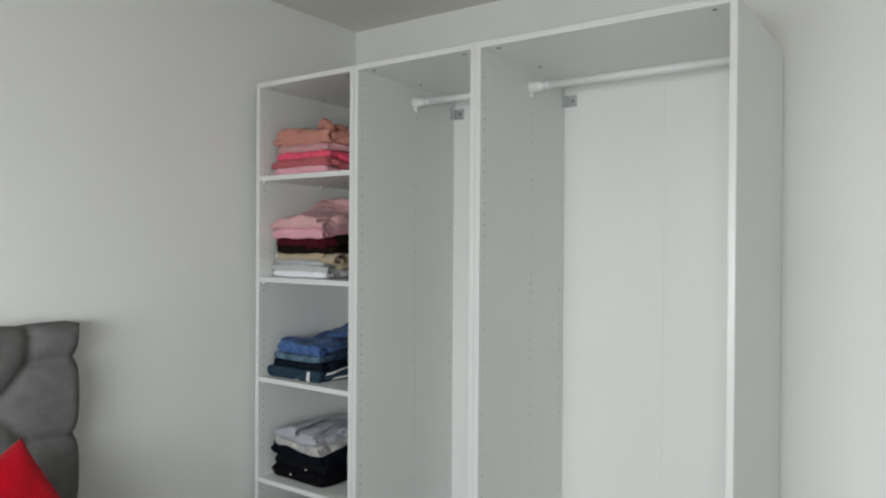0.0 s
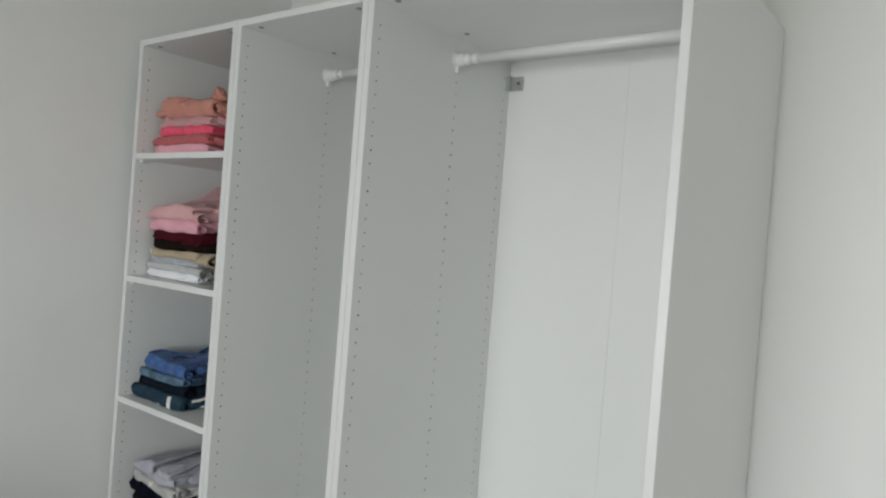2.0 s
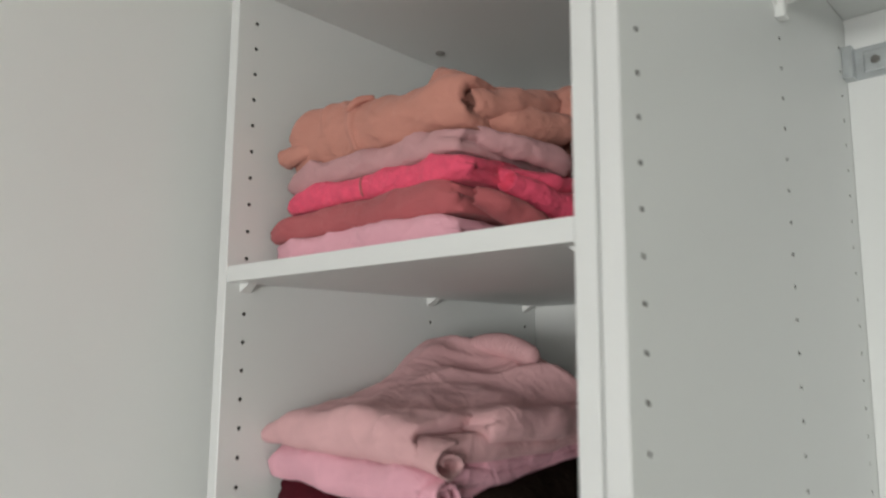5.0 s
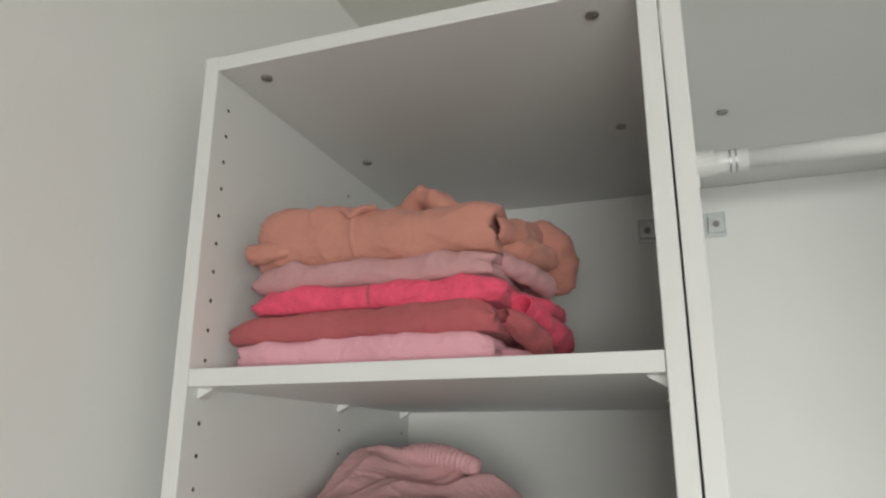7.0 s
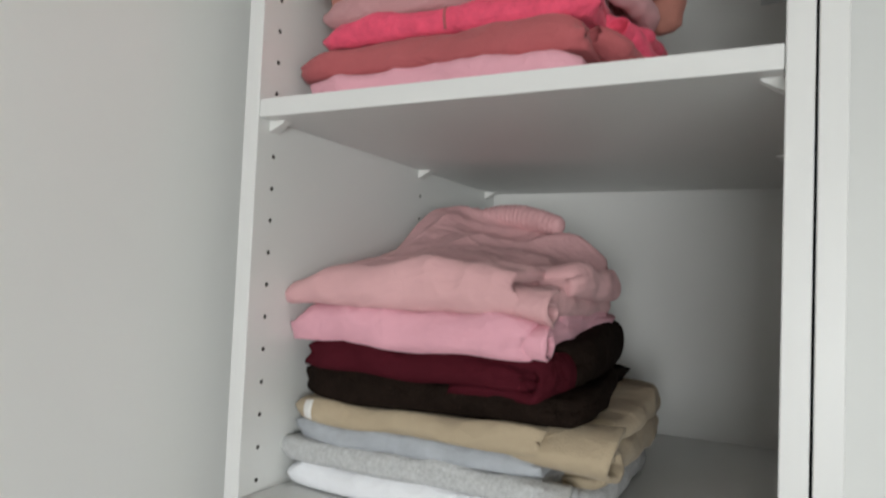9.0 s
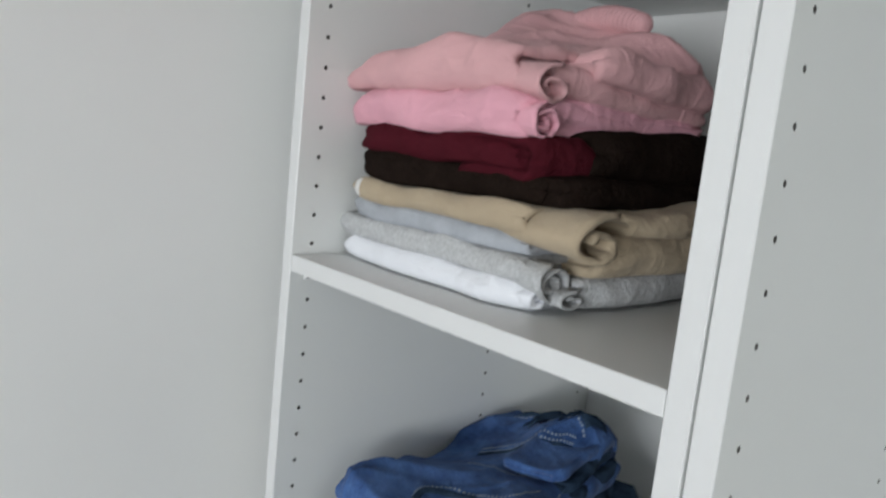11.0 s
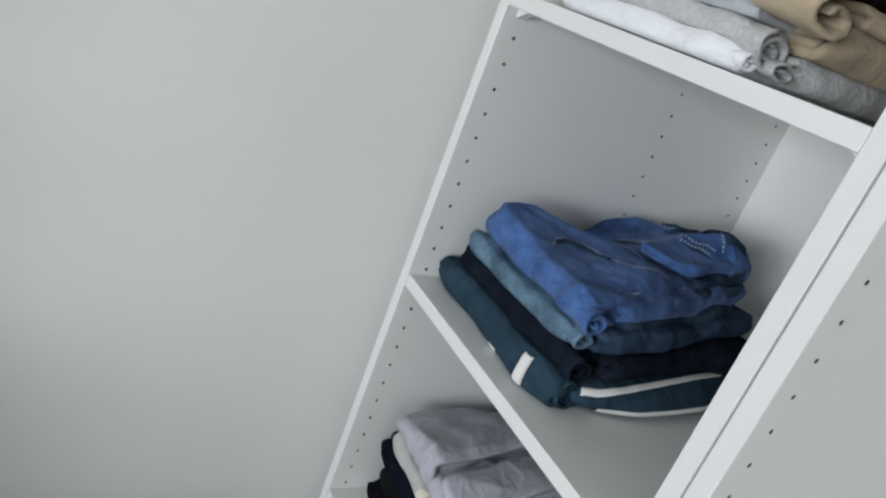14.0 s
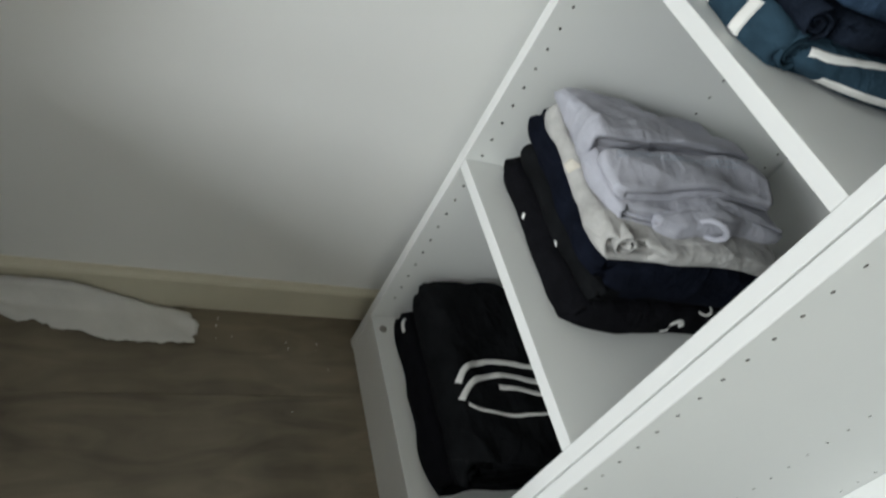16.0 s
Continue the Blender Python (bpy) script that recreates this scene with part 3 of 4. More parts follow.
def tube(name, mat, parent, pts, radii, flat=0.7, seed=1.0, wrinkle=0.003, hollow=True, label="", seg=24, steps=12, hollow_depth=0.03, ribs=0, crush=None):
    """A soft sleeve, leg or roll along points: an uneven oval tube, with a turned-in mouth at its last end."""
    crush = (0.7 if hollow else 0.3) if crush is None else crush
    P = [Vector(p) for p in pts]
    line, rad = [], []
    for i in range(len(P) - 1):
        a, b = P[max(i - 1, 0)], P[min(i + 2, len(P) - 1)]
        for s in range(steps):
            t = s / steps
            p0, p1 = P[i], P[i + 1]
            t0, t1 = (p1 - a) * 0.5, (b - p0) * 0.5
            line.append((2 * t ** 3 - 3 * t * t + 1) * p0 + (t ** 3 - 2 * t * t + t) * t0 + (-2 * t ** 3 + 3 * t * t) * p1 + (t ** 3 - t * t) * t1)
            rad.append(radii[i] + (radii[i + 1] - radii[i]) * t)
    line.append(P[-1])
    rad.append(radii[-1])
    bm = bmesh.new()
    rings = []

    def ring(c, way, r, k):
        side = way.cross(Vector((0, 0, 1)))
        side = side.normalized() if side.length > 1e-4 else Vector((1, 0, 0))
        up = side.cross(way).normalized()
        vs = []
        for i in range(seg):
            a = 2 * math.pi * i / seg
            o = side * math.cos(a) * r + up * math.sin(a) * r * flat
            q = c + o
            o *= 1 + wrinkle / max(r, 1e-4) * fbm((q.x * 40 + seed, q.y * 40, q.z * 40), 2) + 0.20 * crush * noise.noise(Vector((q.x * 55 + seed * 3, q.y * 55, q.z * 55 + seed)))
            o += way * (0.006 * crush * k * noise.noise(Vector((math.cos(a) * 1.7 + seed, math.sin(a) * 1.7, seed * 2))))
            vs.append(bm.verts.new(c + o))
        return vs

    n = len(line)
    for k in range(n):
        way = (line[min(k + 1, n - 1)] - line[max(k - 1, 0)]).normalized()
        soft = 1.0
        if k < 4:
            soft = (0.35, 0.68, 0.87, 0.96)[k]
        if ribs:
            soft *= 1 + 0.07 * math.sin(k * ribs)
        rings.append(ring(line[k], way, rad[k] * soft, max(0.0, (k - n + 5) / 4)))
    way = (line[-1] - line[-2]).normalized()
    if hollow:
        rings.append(ring(line[-1] + way * 0.0012, way, rad[-1] * 0.93, 1))
        rings.append(ring(line[-1] - way * 0.002, way, rad[-1] * 0.84, 1))
        rings.append(ring(line[-1] - way * hollow_depth, way, rad[-1] * 0.62, 0.5))
    else:
        for f, s in ((0.35, 0.85), (0.55, 0.5)):
            rings.append(ring(line[-1] + way * rad[-1] * f, way, rad[-1] * s, 1))
    for a, b in zip(rings, rings[1:]):
        for i in range(seg):
            j = (i + 1) % seg
            bm.faces.new((a[i], a[j], b[j], b[i]))
    bm.faces.new(rings[0][::-1])
    bm.faces.new(rings[-1])
    return part(name, bm, mat, parent, label, True)


# pile of pink and peach tops on the highest shelf
one = Pile(1.656, 1.0, rough=0.035)
palepink = garment(one, "folded_sweater", "pale pink folded jersey top under a pile", "sweater", PALEPINK, 0.036, 0.325, 0.045, 0.34, 1.656, 1.686, 1, 1.3, wrinkle=0.005, crease=(0.002, 60, 9))
rose = garment(one, "folded_sweater", "dusty rose folded sweatshirt in a pile", "sweater", ROSE, 0.030, 0.325, 0.042, 0.34, 1.686, 1.717, 1, 2.3, crease=(0.002, 20, 9), thin=(0.10, 0.25))
hotpink = garment(one, "folded_sweater", "coral pink folded terry sweater in a pile", "sweater", HOTPINK, 0.055, 0.335, 0.050, 0.34, 1.717, 1.743, 1, 3.3, wrinkle=0.005, crease=(0.002, 75, 12))
mauve = garment(one, "folded_sweater", "mauve folded fine-knit sweater in a pile", "sweater", MAUVE, 0.052, 0.325, 0.050, 0.33, 1.743, 1.769, 1, 4.3, wrinkle=0.005, crease=(0.0025, 40, 10))
peach = garment(one, "folded_sweater", "peach hooded sweatshirt folded on top of a pile", "sweater", PEACH, 0.046, 0.322, 0.050, 0.33, 1.769, 1.830, 2, 5.3, rise=(-1.5, 0.0), nu=110, nl=70, wrinkle=0.004, taper=0.22, crease=(0.0045, 65, 9), swell=((0.11, 0.15, 0.07, 0.006), (0.20, 0.27, 0.05, 0.008)))
tube("sleeve", PEACH, peach, ((0.26, 0.27, 1.82), (0.318, 0.22, 1.822), (0.328, 0.14, 1.806), (0.316, 0.076, 1.796)), (0.02, 0.023, 0.020, 0.0145), 0.85, 2.0, 0.004)
tube("sleeve", PEACH, peach, ((0.24, 0.24, 1.822), (0.312, 0.22, 1.824), (0.350, 0.21, 1.812), (0.357, 0.235, 1.772)), (0.02, 0.025, 0.026, 0.023), 0.95, 3.0, 0.005, hollow=False)
tube("sleeve", PEACH, peach, ((0.29, 0.10, 1.79), (0.33, 0.13, 1.785), (0.345, 0.19, 1.79)), (0.014, 0.02, 0.02), 0.8, 8.0, 0.004, hollow=False)
tube("hood", PEACH, peach, ((0.11, 0.22, 1.828), (0.16, 0.20, 1.842), (0.22, 0.20, 1.848), (0.275, 0.19, 1.838)), (0.016, 0.022, 0.022, 0.018), 0.75, 4.0, 0.006, hollow=False)
tube("hood", PEACH, peach, ((0.145, 0.180, 1.834), (0.180, 0.168, 1.851), (0.209, 0.156, 1.867), (0.235, 0.146, 1.857), (0.262, 0.138, 1.834)), (0.013, 0.018, 0.017, 0.018, 0.015), 0.9, 5.0, 0.006, hollow=False)
tube("cuff", PEACH, peach, ((0.095, 0.062, 1.790), (0.070, 0.056, 1.789), (0.044, 0.056, 1.786)), (0.008, 0.010, 0.0115), 1.1, 7.0, 0.002, hollow_depth=0.02)
tube("drawcord", PEACH, peach, ((0.148, 0.066, 1.829), (0.160, 0.054, 1.826), (0.170, 0.050, 1.818), (0.180, 0.053, 1.825), (0.190, 0.064, 1.829)), (0.004, 0.005, 0.006, 0.005, 0.004), 0.8, 6.0, 0.002, hollow=False)
drape("seam", PEACH, peach, ((0.176, 0.05, 1.825), (0.172, 0.05, 1.80), (0.174, 0.05, 1.772)), 0.009, (0, 1, 0), peach, 0.002)
tube("sleeve", MAUVE, mauve, ((0.30, 0.22, 1.757), (0.35, 0.18, 1.752), (0.342, 0.12, 1.757), (0.322, 0.082, 1.763)), (0.01, 0.013, 0.0125, 0.0105), 0.95, 2.5)
tube("sleeve", HOTPINK, hotpink, ((0.29, 0.30, 1.712), (0.340, 0.26, 1.70), (0.348, 0.18, 1.704), (0.340, 0.105, 1.722)), (0.02, 0.025, 0.02, 0.0125), 0.85, 3.5, 0.005)
tube("sleeve", HOTPINK, hotpink, ((0.31, 0.10, 1.735), (0.345, 0.15, 1.728), (0.348, 0.24, 1.732), (0.335, 0.29, 1.73)), (0.009, 0.013, 0.014, 0.012), 0.7, 9.5, 0.004, hollow=False)
tube("sleeve", ROSE, rose, ((0.30, 0.20, 1.685), (0.345, 0.15, 1.680), (0.345, 0.10, 1.692), (0.328, 0.072, 1.703)), (0.014, 0.018, 0.016, 0.012), 0.8, 4.5, 0.004)
tube("hem", PALEPINK, palepink, ((0.30, 0.09, 1.668), (0.335, 0.10, 1.666), (0.345, 0.17, 1.667)), (0.009, 0.011, 0.011), 0.8, 5.5, 0.003, hollow=False)
drape("seam", ROSE, hotpink, ((0.192, 0.05, 1.742), (0.193, 0.05, 1.720)), 0.0025, (0, 1, 0), hotpink, 0.0015)

# pile of trousers and sweats on the second shelf
two = Pile(1.272, 2.0, rough=0.035)
white = garment(two, "folded_shirt", "white folded cotton shirt under a pile", "shirt", WHITE, 0.027, 0.305, 0.055, 0.36, 1.272, 1.296, 1, 1.9)
heather = garment(two, "folded_trousers", "heather grey marl folded jogging bottoms", "trousers", HEATHER, 0.019, 0.300, 0.055, 0.36, 1.296, 1.319, 1, 2.9, crease=(0.0015, 30, 10))
grey = garment(two, "folded_trousers", "plain grey folded jogging bottoms", "trousers", GREY1, 0.026, 0.295, 0.060, 0.36, 1.319, 1.338, 1, 3.9)
beige = garment(two, "folded_trousers", "beige folded jogging bottoms with a white band", "trousers", BEIGE, 0.037, 0.300, 0.055, 0.37, 1.338, 1.362, 1, 4.9, crease=(0.0015, 15, 8))
brown = garment(two, "folded_sweater", "dark brown folded fleece in a pile", "sweater", BROWN, 0.036, 0.300, 0.060, 0.37, 1.362, 1.390, 1, 5.9, crease=(0.002, 10, 8))
maroon = garment(two, "folded_sweater", "maroon folded jersey top in a pile", "sweater", MAROON, 0.040, 0.285, 0.055, 0.36, 1.390, 1.417, 1, 6.9, crease=(0.002, 25, 8))
candy = garment(two, "folded_trousers", "candy pink folded cotton trousers in a pile", "trousers", CANDY, 0.026, 0.285, 0.050, 0.34, 1.417, 1.455, 1, 7.9, wrinkle=0.005, crease=(0.002, -50, 10), yaw=-1.5)
blush = garment(two, "folded_trousers", "blush pink trousers with a ribbed waistband, folded on top", "trousers", BLUSH, 0.006, 0.276, 0.047, 0.35, 1.455, 1.497, 2, 8.9, nu=110, nl=70, wrinkle=0.003, taper=0.2, crease=(0.0040, 40, 7), thin=(0.10, 0.62), swell=((0.16, 0.33, 0.12, 0.046), (0.06, 0.27, 0.08, 0.056), (0.20, 0.19, 0.07, 0.016), (0.10, 0.17, 0.06, 0.010), (0.225, 0.31, 0.05, 0.020)), yaw=-2)
tube("waistband", BLUSH, blush, ((0.096, 0.290, 1.556), (0.136, 0.300, 1.568), (0.182, 0.300, 1.569), (0.232, 0.286, 1.557)), (0.008, 0.014, 0.015, 0.011), 1.0, 1.0, 0.001, hollow=False, steps=30, ribs=1.57, crush=0.15)
curl("leg", BLUSH, blush, 0.21, 0.303, 0.074, 1.474, 0.027, 0.018, 1.3, 0.003, 2.0, 80, 0.15, 0.012)
leaf(two, blush, "leg", BLUSH, 0.304, 0.13, 0.35, 1.472, 1.504, 0.075, 1, 3.0, lean=5, rise=(0, 0), crease=(0.004, 15, 7))
leaf(two, blush, "leg", BLUSH, 0.290, 0.075, 0.36, 1.455, 1.480, 0.12, 1, 4.0, lean=2)
curl("hem", CANDY, candy, 0.22, 0.300, 0.072, 1.434, 0.023, 0.018, 1.9, 0.003, 5.0, 100, 0.05)
leaf(two, candy, "leg", CANDY, 0.283, 0.085, 0.35, 1.440, 1.457, 0.11, 1, 6.0)
leaf(two, maroon, "sleeve", MAROON, 0.304, 0.060, 0.18, 1.382, 1.420, 0.10, 2, 7.0, crease=(0.003, 20, 8))
leaf(two, brown, "sleeve", BROWN, 0.303, 0.12, 0.39, 1.387, 1.440, 0.12, 1, 8.0, rise=(0, 1.2), lean=6)
leaf(two, brown, "sleeve", BROWN, 0.313, 0.075, 0.37, 1.362, 1.389, 0.11, 1, 9.0, lean=8)
curl("leg", BEIGE, beige, 0.20, 0.358, 0.092, 1.344, 0.038, 0.0235, 1.3, 0.006, 10.0, 70, 0.15, 0.006)
leaf(two, beige, "leg", BEIGE, 0.346, 0.15, 0.39, 1.340, 1.366, 0.11, 1, 11.0, rise=(0, 1.6), lean=2)
leaf(two, beige, "leg", BEIGE, 0.342, 0.12, 0.38, 1.303, 1.341, 0.12, 2, 12.0)
drape("band", TAPE, beige, ((0.0525, 0.05, 1.361), (0.0535, 0.05, 1.352), (0.0528, 0.05, 1.343)), 0.0105, (0, 1, 0), beige, 0.0014, "narrow white woven band")
curl("hem", WHITE, white, 0.25, 0.316, 0.072, 1.2835, 0.016, 0.0105, 1.2, 0.003, 12.0, 90, 0.1)
curl("leg", HEATHER, heather, 0.22, 0.322, 0.083, 1.303, 0.027, 0.018, 2.0, 0.0032, 13.0, 110, 0.15, 0.004)
curl("leg", HEATHER, heather, 0.25, 0.332, 0.098, 1.284, 0.024, 0.0105, 1.2, 0.003, 14.0, 80, 0.1)
leaf(two, heather, "leg", HEATHER, 0.332, 0.11, 0.37, 1.274, 1.303, 0.12, 1, 15.0)

# pile of jeans on the third shelf
three = Pile(0.888, 3.0, rough=0.045)
teal = garment(three, "folded_trousers", "petrol navy folded track pants with white stripes", "trousers", TEAL, 0.023, 0.298, 0.034, 0.37, 0.888, 0.930, 2, 1.4, taper=0.2, crease=(0.0015, 5, 8))
navy = garment(three, "folded_jeans", "ink navy folded jeans in a pile", "jeans", NAVYD, 0.047, 0.290, 0.042, 0.39, 0.930, 0.959, 1, 2.4, taper=0.25)
washed = garment(three, "folded_jeans", "washed light blue folded jeans in a pile", "jeans", LIGHTD, 0.056, 0.282, 0.042, 0.40, 0.959, 0.983, 1, 3.4, shear=-0.14, crease=(0.0015, 60, 10))
blue = garment(three, "folded_jeans", "mid blue worn jeans with a pocket, folded on top", "jeans", BLUED, 0.062, 0.285, 0.050, 0.41, 0.983, 1.018, 2, 4.4, nu=110, nl=70, shear=-0.22, wrinkle=0.003, taper=0.25, crease=(0.005, 48, 8), swell=((0.14, 0.37, 0.080, 0.036), (0.195, 0.36, 0.055, 0.020), (0.085, 0.09, 0.055, 0.016), (0.05, 0.24, 0.06, -0.02), (0.21, 0.20, 0.06, 0.008)))
band = drape("waistband", BLUEDARK, blue, ((0.060, 0.372, 1.05), (0.105, 0.388, 1.06), (0.150, 0.384, 1.06), (0.196, 0.362, 1.05)), 0.032, (0, 0, -1), blue, 0.0045)
for bx, by in ((0.098, 0.366), (0.152, 0.372)):
    drape("belt_loop", BLUEDARK, blue, ((bx, by - 0.030, 1.06), (bx + 0.003, by - 0.012, 1.065), (bx + 0.004, by + 0.008, 1.06)), 0.010, (0, 0, -1), blue, 0.0065)
curl("leg", BLUED, blue, 0.22, 0.295, 0.067, 0.998, 0.020, 0.0165, 1.7, 0.0032, 3.0, 100, 0.05, 0.003)
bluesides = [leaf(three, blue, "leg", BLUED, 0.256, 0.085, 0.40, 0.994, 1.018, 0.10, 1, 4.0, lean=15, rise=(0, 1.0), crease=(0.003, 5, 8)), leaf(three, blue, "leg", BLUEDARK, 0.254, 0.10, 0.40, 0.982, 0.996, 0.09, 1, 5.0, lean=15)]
curl("leg", LIGHTD, washed, 0.21, 0.290, 0.066, 0.971, 0.018, 0.013, 1.5, 0.0032, 5.0, 100, 0.1)
# side layer of the washed jeans, coloured darker than their front
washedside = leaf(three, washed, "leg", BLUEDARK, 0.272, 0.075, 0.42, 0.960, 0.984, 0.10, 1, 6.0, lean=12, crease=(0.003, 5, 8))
# three stacked layers, the lower two coloured darker than the top one
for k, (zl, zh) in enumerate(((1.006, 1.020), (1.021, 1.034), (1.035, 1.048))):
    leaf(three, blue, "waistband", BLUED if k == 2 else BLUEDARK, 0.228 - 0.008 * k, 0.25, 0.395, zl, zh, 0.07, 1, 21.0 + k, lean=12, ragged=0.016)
for side_part, owner, x, z in ((washedside, washed, 0.282, 0.985), (washedside, washed, 0.276, 0.985)):
    drape("stitching", STITCH, side_part, ((x - 0.008, 0.105, z), (x - 0.034, 0.22, z + 0.006), (x - 0.062, 0.34, z + 0.012)), 0.0026, (-0.5, 0, -1), owner, 0.0008, dash=(3, 2), n=150)
for off in (0.0, 0.009):
    drape("stitching", STITCH, bluesides[0], ((0.272 - off, 0.098, 1.03), (0.246 - off, 0.20, 1.035), (0.216 - off, 0.33, 1.045)), 0.0026, (-0.25, 0, -1), blue, 0.0014, dash=(4, 3), n=150)
for row in (((0.080, 0.275, 1.05), (0.13, 0.298, 1.06), (0.185, 0.335, 1.07)), ((0.082, 0.268, 1.05), (0.132, 0.290, 1.06), (0.188, 0.327, 1.07)), ((0.105, 0.225, 1.05), (0.15, 0.228, 1.05), (0.195, 0.258, 1.05))):
    drape("stitching", STITCH, blue, row, 0.0022, (0, 0, -1), blue, 0.0010, dash=(3, 2), n=90)
drape("yoke", BLUEDARK, blue, ((0.084, 0.262, 1.05), (0.134, 0.283, 1.06), (0.190, 0.320, 1.07)), 0.007, (0, 0, -1), blue, 0.0012)
# the pocket opening is painted on as a strip of darker blue
drape("pocket", BLUEDARK, blue, ((0.155, 0.095, 1.04), (0.146, 0.118, 1.04), (0.163, 0.138, 1.04), (0.192, 0.152, 1.04)), 0.008, (0, 0, -1), blue, 0.0020, "pocket opening painted as a dark strip")
drape("stitching", STITCH, blue, ((0.160, 0.086, 1.04), (0.139, 0.116, 1.04), (0.158, 0.147, 1.04), (0.194, 0.162, 1.04)), 0.0022, (0, 0, -1), blue, 0.0011, dash=(3, 2), n=70)
drape("stitching", STITCH, blue, ((0.190, 0.160, 1.04), (0.222, 0.185, 1.04), (0.215, 0.235, 1.04)), 0.0020, (0, 0, -1), blue, 0.0010, dash=(3, 2), n=60)
drape("stitching", STITCH, blue, ((0.062, 0.352, 1.05), (0.105, 0.366, 1.06), (0.150, 0.362, 1.06), (0.192, 0.342, 1.05)), 0.0022, (0, 0, -1), blue, 0.0010, dash=(3, 2), n=80)
curl("leg", NAVYD, navy, 0.20, 0.302, 0.068, 0.944, 0.022, 0.0165, 2.2, 0.003, 7.0, 100, 0.1, 0.004)
leaf(three, navy, "leg", NAVYD, 0.290, 0.09, 0.40, 0.931, 0.960, 0.10, 1, 8.0, lean=9)
side = tube("leg", TEAL, teal, ((0.284, 0.072, 0.909), (0.299, 0.15, 0.910), (0.294, 0.26, 0.911), (0.276, 0.36, 0.911)), (0.020, 0.029, 0.031, 0.027), 0.72, 9.0, 0.001, hollow=False, crush=0.2)
curl("hem", TEAL, teal, 0.22, 0.303, 0.0675, 0.909, 0.0225, 0.0208, 2.4, 0.003, 10.0, 100, 0.02)
drape("band", TAPE, teal, ((0.2545, 0.04, 0.929), (0.2560, 0.04, 0.915), (0.2545, 0.04, 0.893)), 0.0125, (0, 1, 0), teal, 0.0042, "broad white woven band")
drape("tag", TAPE, teal, ((0.184, 0.03, 0.894), (0.192, 0.03, 0.8935), (0.200, 0.03, 0.894)), 0.004, (0, 1, 0), teal, 0.002, "small white sewn tag")
drape("stripe", TAPE, side, ((0.306, 0.078, 0.932), (0.314, 0.100, 0.937), (0.316, 0.135, 0.942), (0.312, 0.18, 0.945), (0.303, 0.24, 0.945), (0.290, 0.32, 0.945)), 0.008, (-0.25, 0, -1), teal, 0.001, "white side stripe")
drape("stripe", TAPE, side, ((0.35, 0.074, 0.900), (0.35, 0.12, 0.904), (0.35, 0.20, 0.907), (0.35, 0.30, 0.912), (0.345, 0.36, 0.913)), 0.009, (-1, 0, -0.1), teal, 0.001, "white side stripe")

# pile of black and grey trousers on the fourth shelf
four = Pile(0.504, 4.0, rough=0.08)
blackone = garment(four, "folded_trousers", "black folded jogging bottoms with small white marks", "trousers", BLACK, 0.044, 0.316, 0.044, 0.32, 0.504, 0.552, 2, 1.5, taper=0.15, crease=(0.002, 10, 8))
blacktwo = garment(four, "folded_trousers", "washed black folded jogging bottoms in a pile", "trousers", BLACKB, 0.050, 0.312, 0.048, 0.32, 0.552, 0.586, 1, 2.5, crease=(0.002, 25, 8), yaw=2)
ink = garment(four, "folded_trousers", "dark navy folded jogging bottoms in a pile", "trousers", INK, 0.040, 0.306, 0.042, 0.32, 0.586, 0.632, 1, 3.5, ragged=0.016, taper=0.15, wrinkle=0.006, crease=(0.003, 50, 9), yaw=-2)
oat = garment(four, "folded_trousers", "oatmeal grey folded jogging bottoms with a cream band", "trousers", OATMEAL, 0.068, 0.304, 0.038, 0.32, 0.626, 0.656, 2, 4.5, ragged=0.010, step=0.006, taper=0.12, wrinkle=0.004, crease=(0.003, 60, 6))
pale = garment(four, "folded_jeans", "light grey jeans with a stitched seam, folded on top", "jeans", GREYD, 0.098, 0.272, 0.046, 0.33, 0.656, 0.682, 2, 5.5, nu=90, nl=50, step=0.006, ragged=0.010, wrinkle=0.003, taper=0.10, crease=(0.003, 62, 6))
piece(garment(four, "leg", "-", "-", GREYD, 0.062, 0.178, 0.036, 0.34, 0.657, 0.704, 2, 6.5, shear=-0.13, nu=80, nl=50, wrinkle=0.003, taper=0.10, ragged=0.010, crease=(0.004, 75, 8), thin=(0.10, 0.55), swell=((0.13, 0.20, 0.07, 0.005),)), pale, "leg")
piece(garment(four, "leg", "-", "-", GREYD, 0.188, 0.256, 0.048, 0.33, 0.680, 0.698, 1, 7.5, shear=-0.10, nu=60, nl=50, wrinkle=0.003, taper=0.18, ragged=0.006, crease=(0.003, 85, 7)), pale, "leg")
for off in (0.0, 0.007):
    drape("stitching", STITCH, pale.children[1], ((0.199 + off, 0.062, 0.71), (0.190 + off, 0.15, 0.71), (0.178 + off, 0.28, 0.71)), 0.0018, (0, 0, -1), pale, 0.0008, dash=(3, 2), n=100)
leaf(four, pale, "leg", GREYD, 0.284, 0.10, 0.34, 0.657, 0.680, 0.12, 1, 2.0, lean=6, crease=(0.003, 5, 7), nl=24)
curl("leg", OATMEAL, oat, 0.22, 0.305, 0.070, 0.641, 0.020, 0.016, 1.8, 0.0032, 3.0, 100, 0.08)
leaf(four, oat, "leg", OATMEAL, 0.318, 0.10, 0.33, 0.627, 0.656, 0.11, 2, 4.0)
ring = [(0.294 + 0.011 * math.cos(k * 0.785) + 0.006 * math.sin(k * 0.785), 0.180 + 0.012 * math.cos(k * 0.785) - 0.004 * math.sin(k * 0.785), 0.680 + 0.015 * math.sin(k * 0.785)) for k in range(9)]
tube("hanging_loop", GREYD, pale, ring, (0.0048,) * 9, 0.8, 5.0, 0.0005, hollow=False, seg=14, steps=6, crush=0.1)
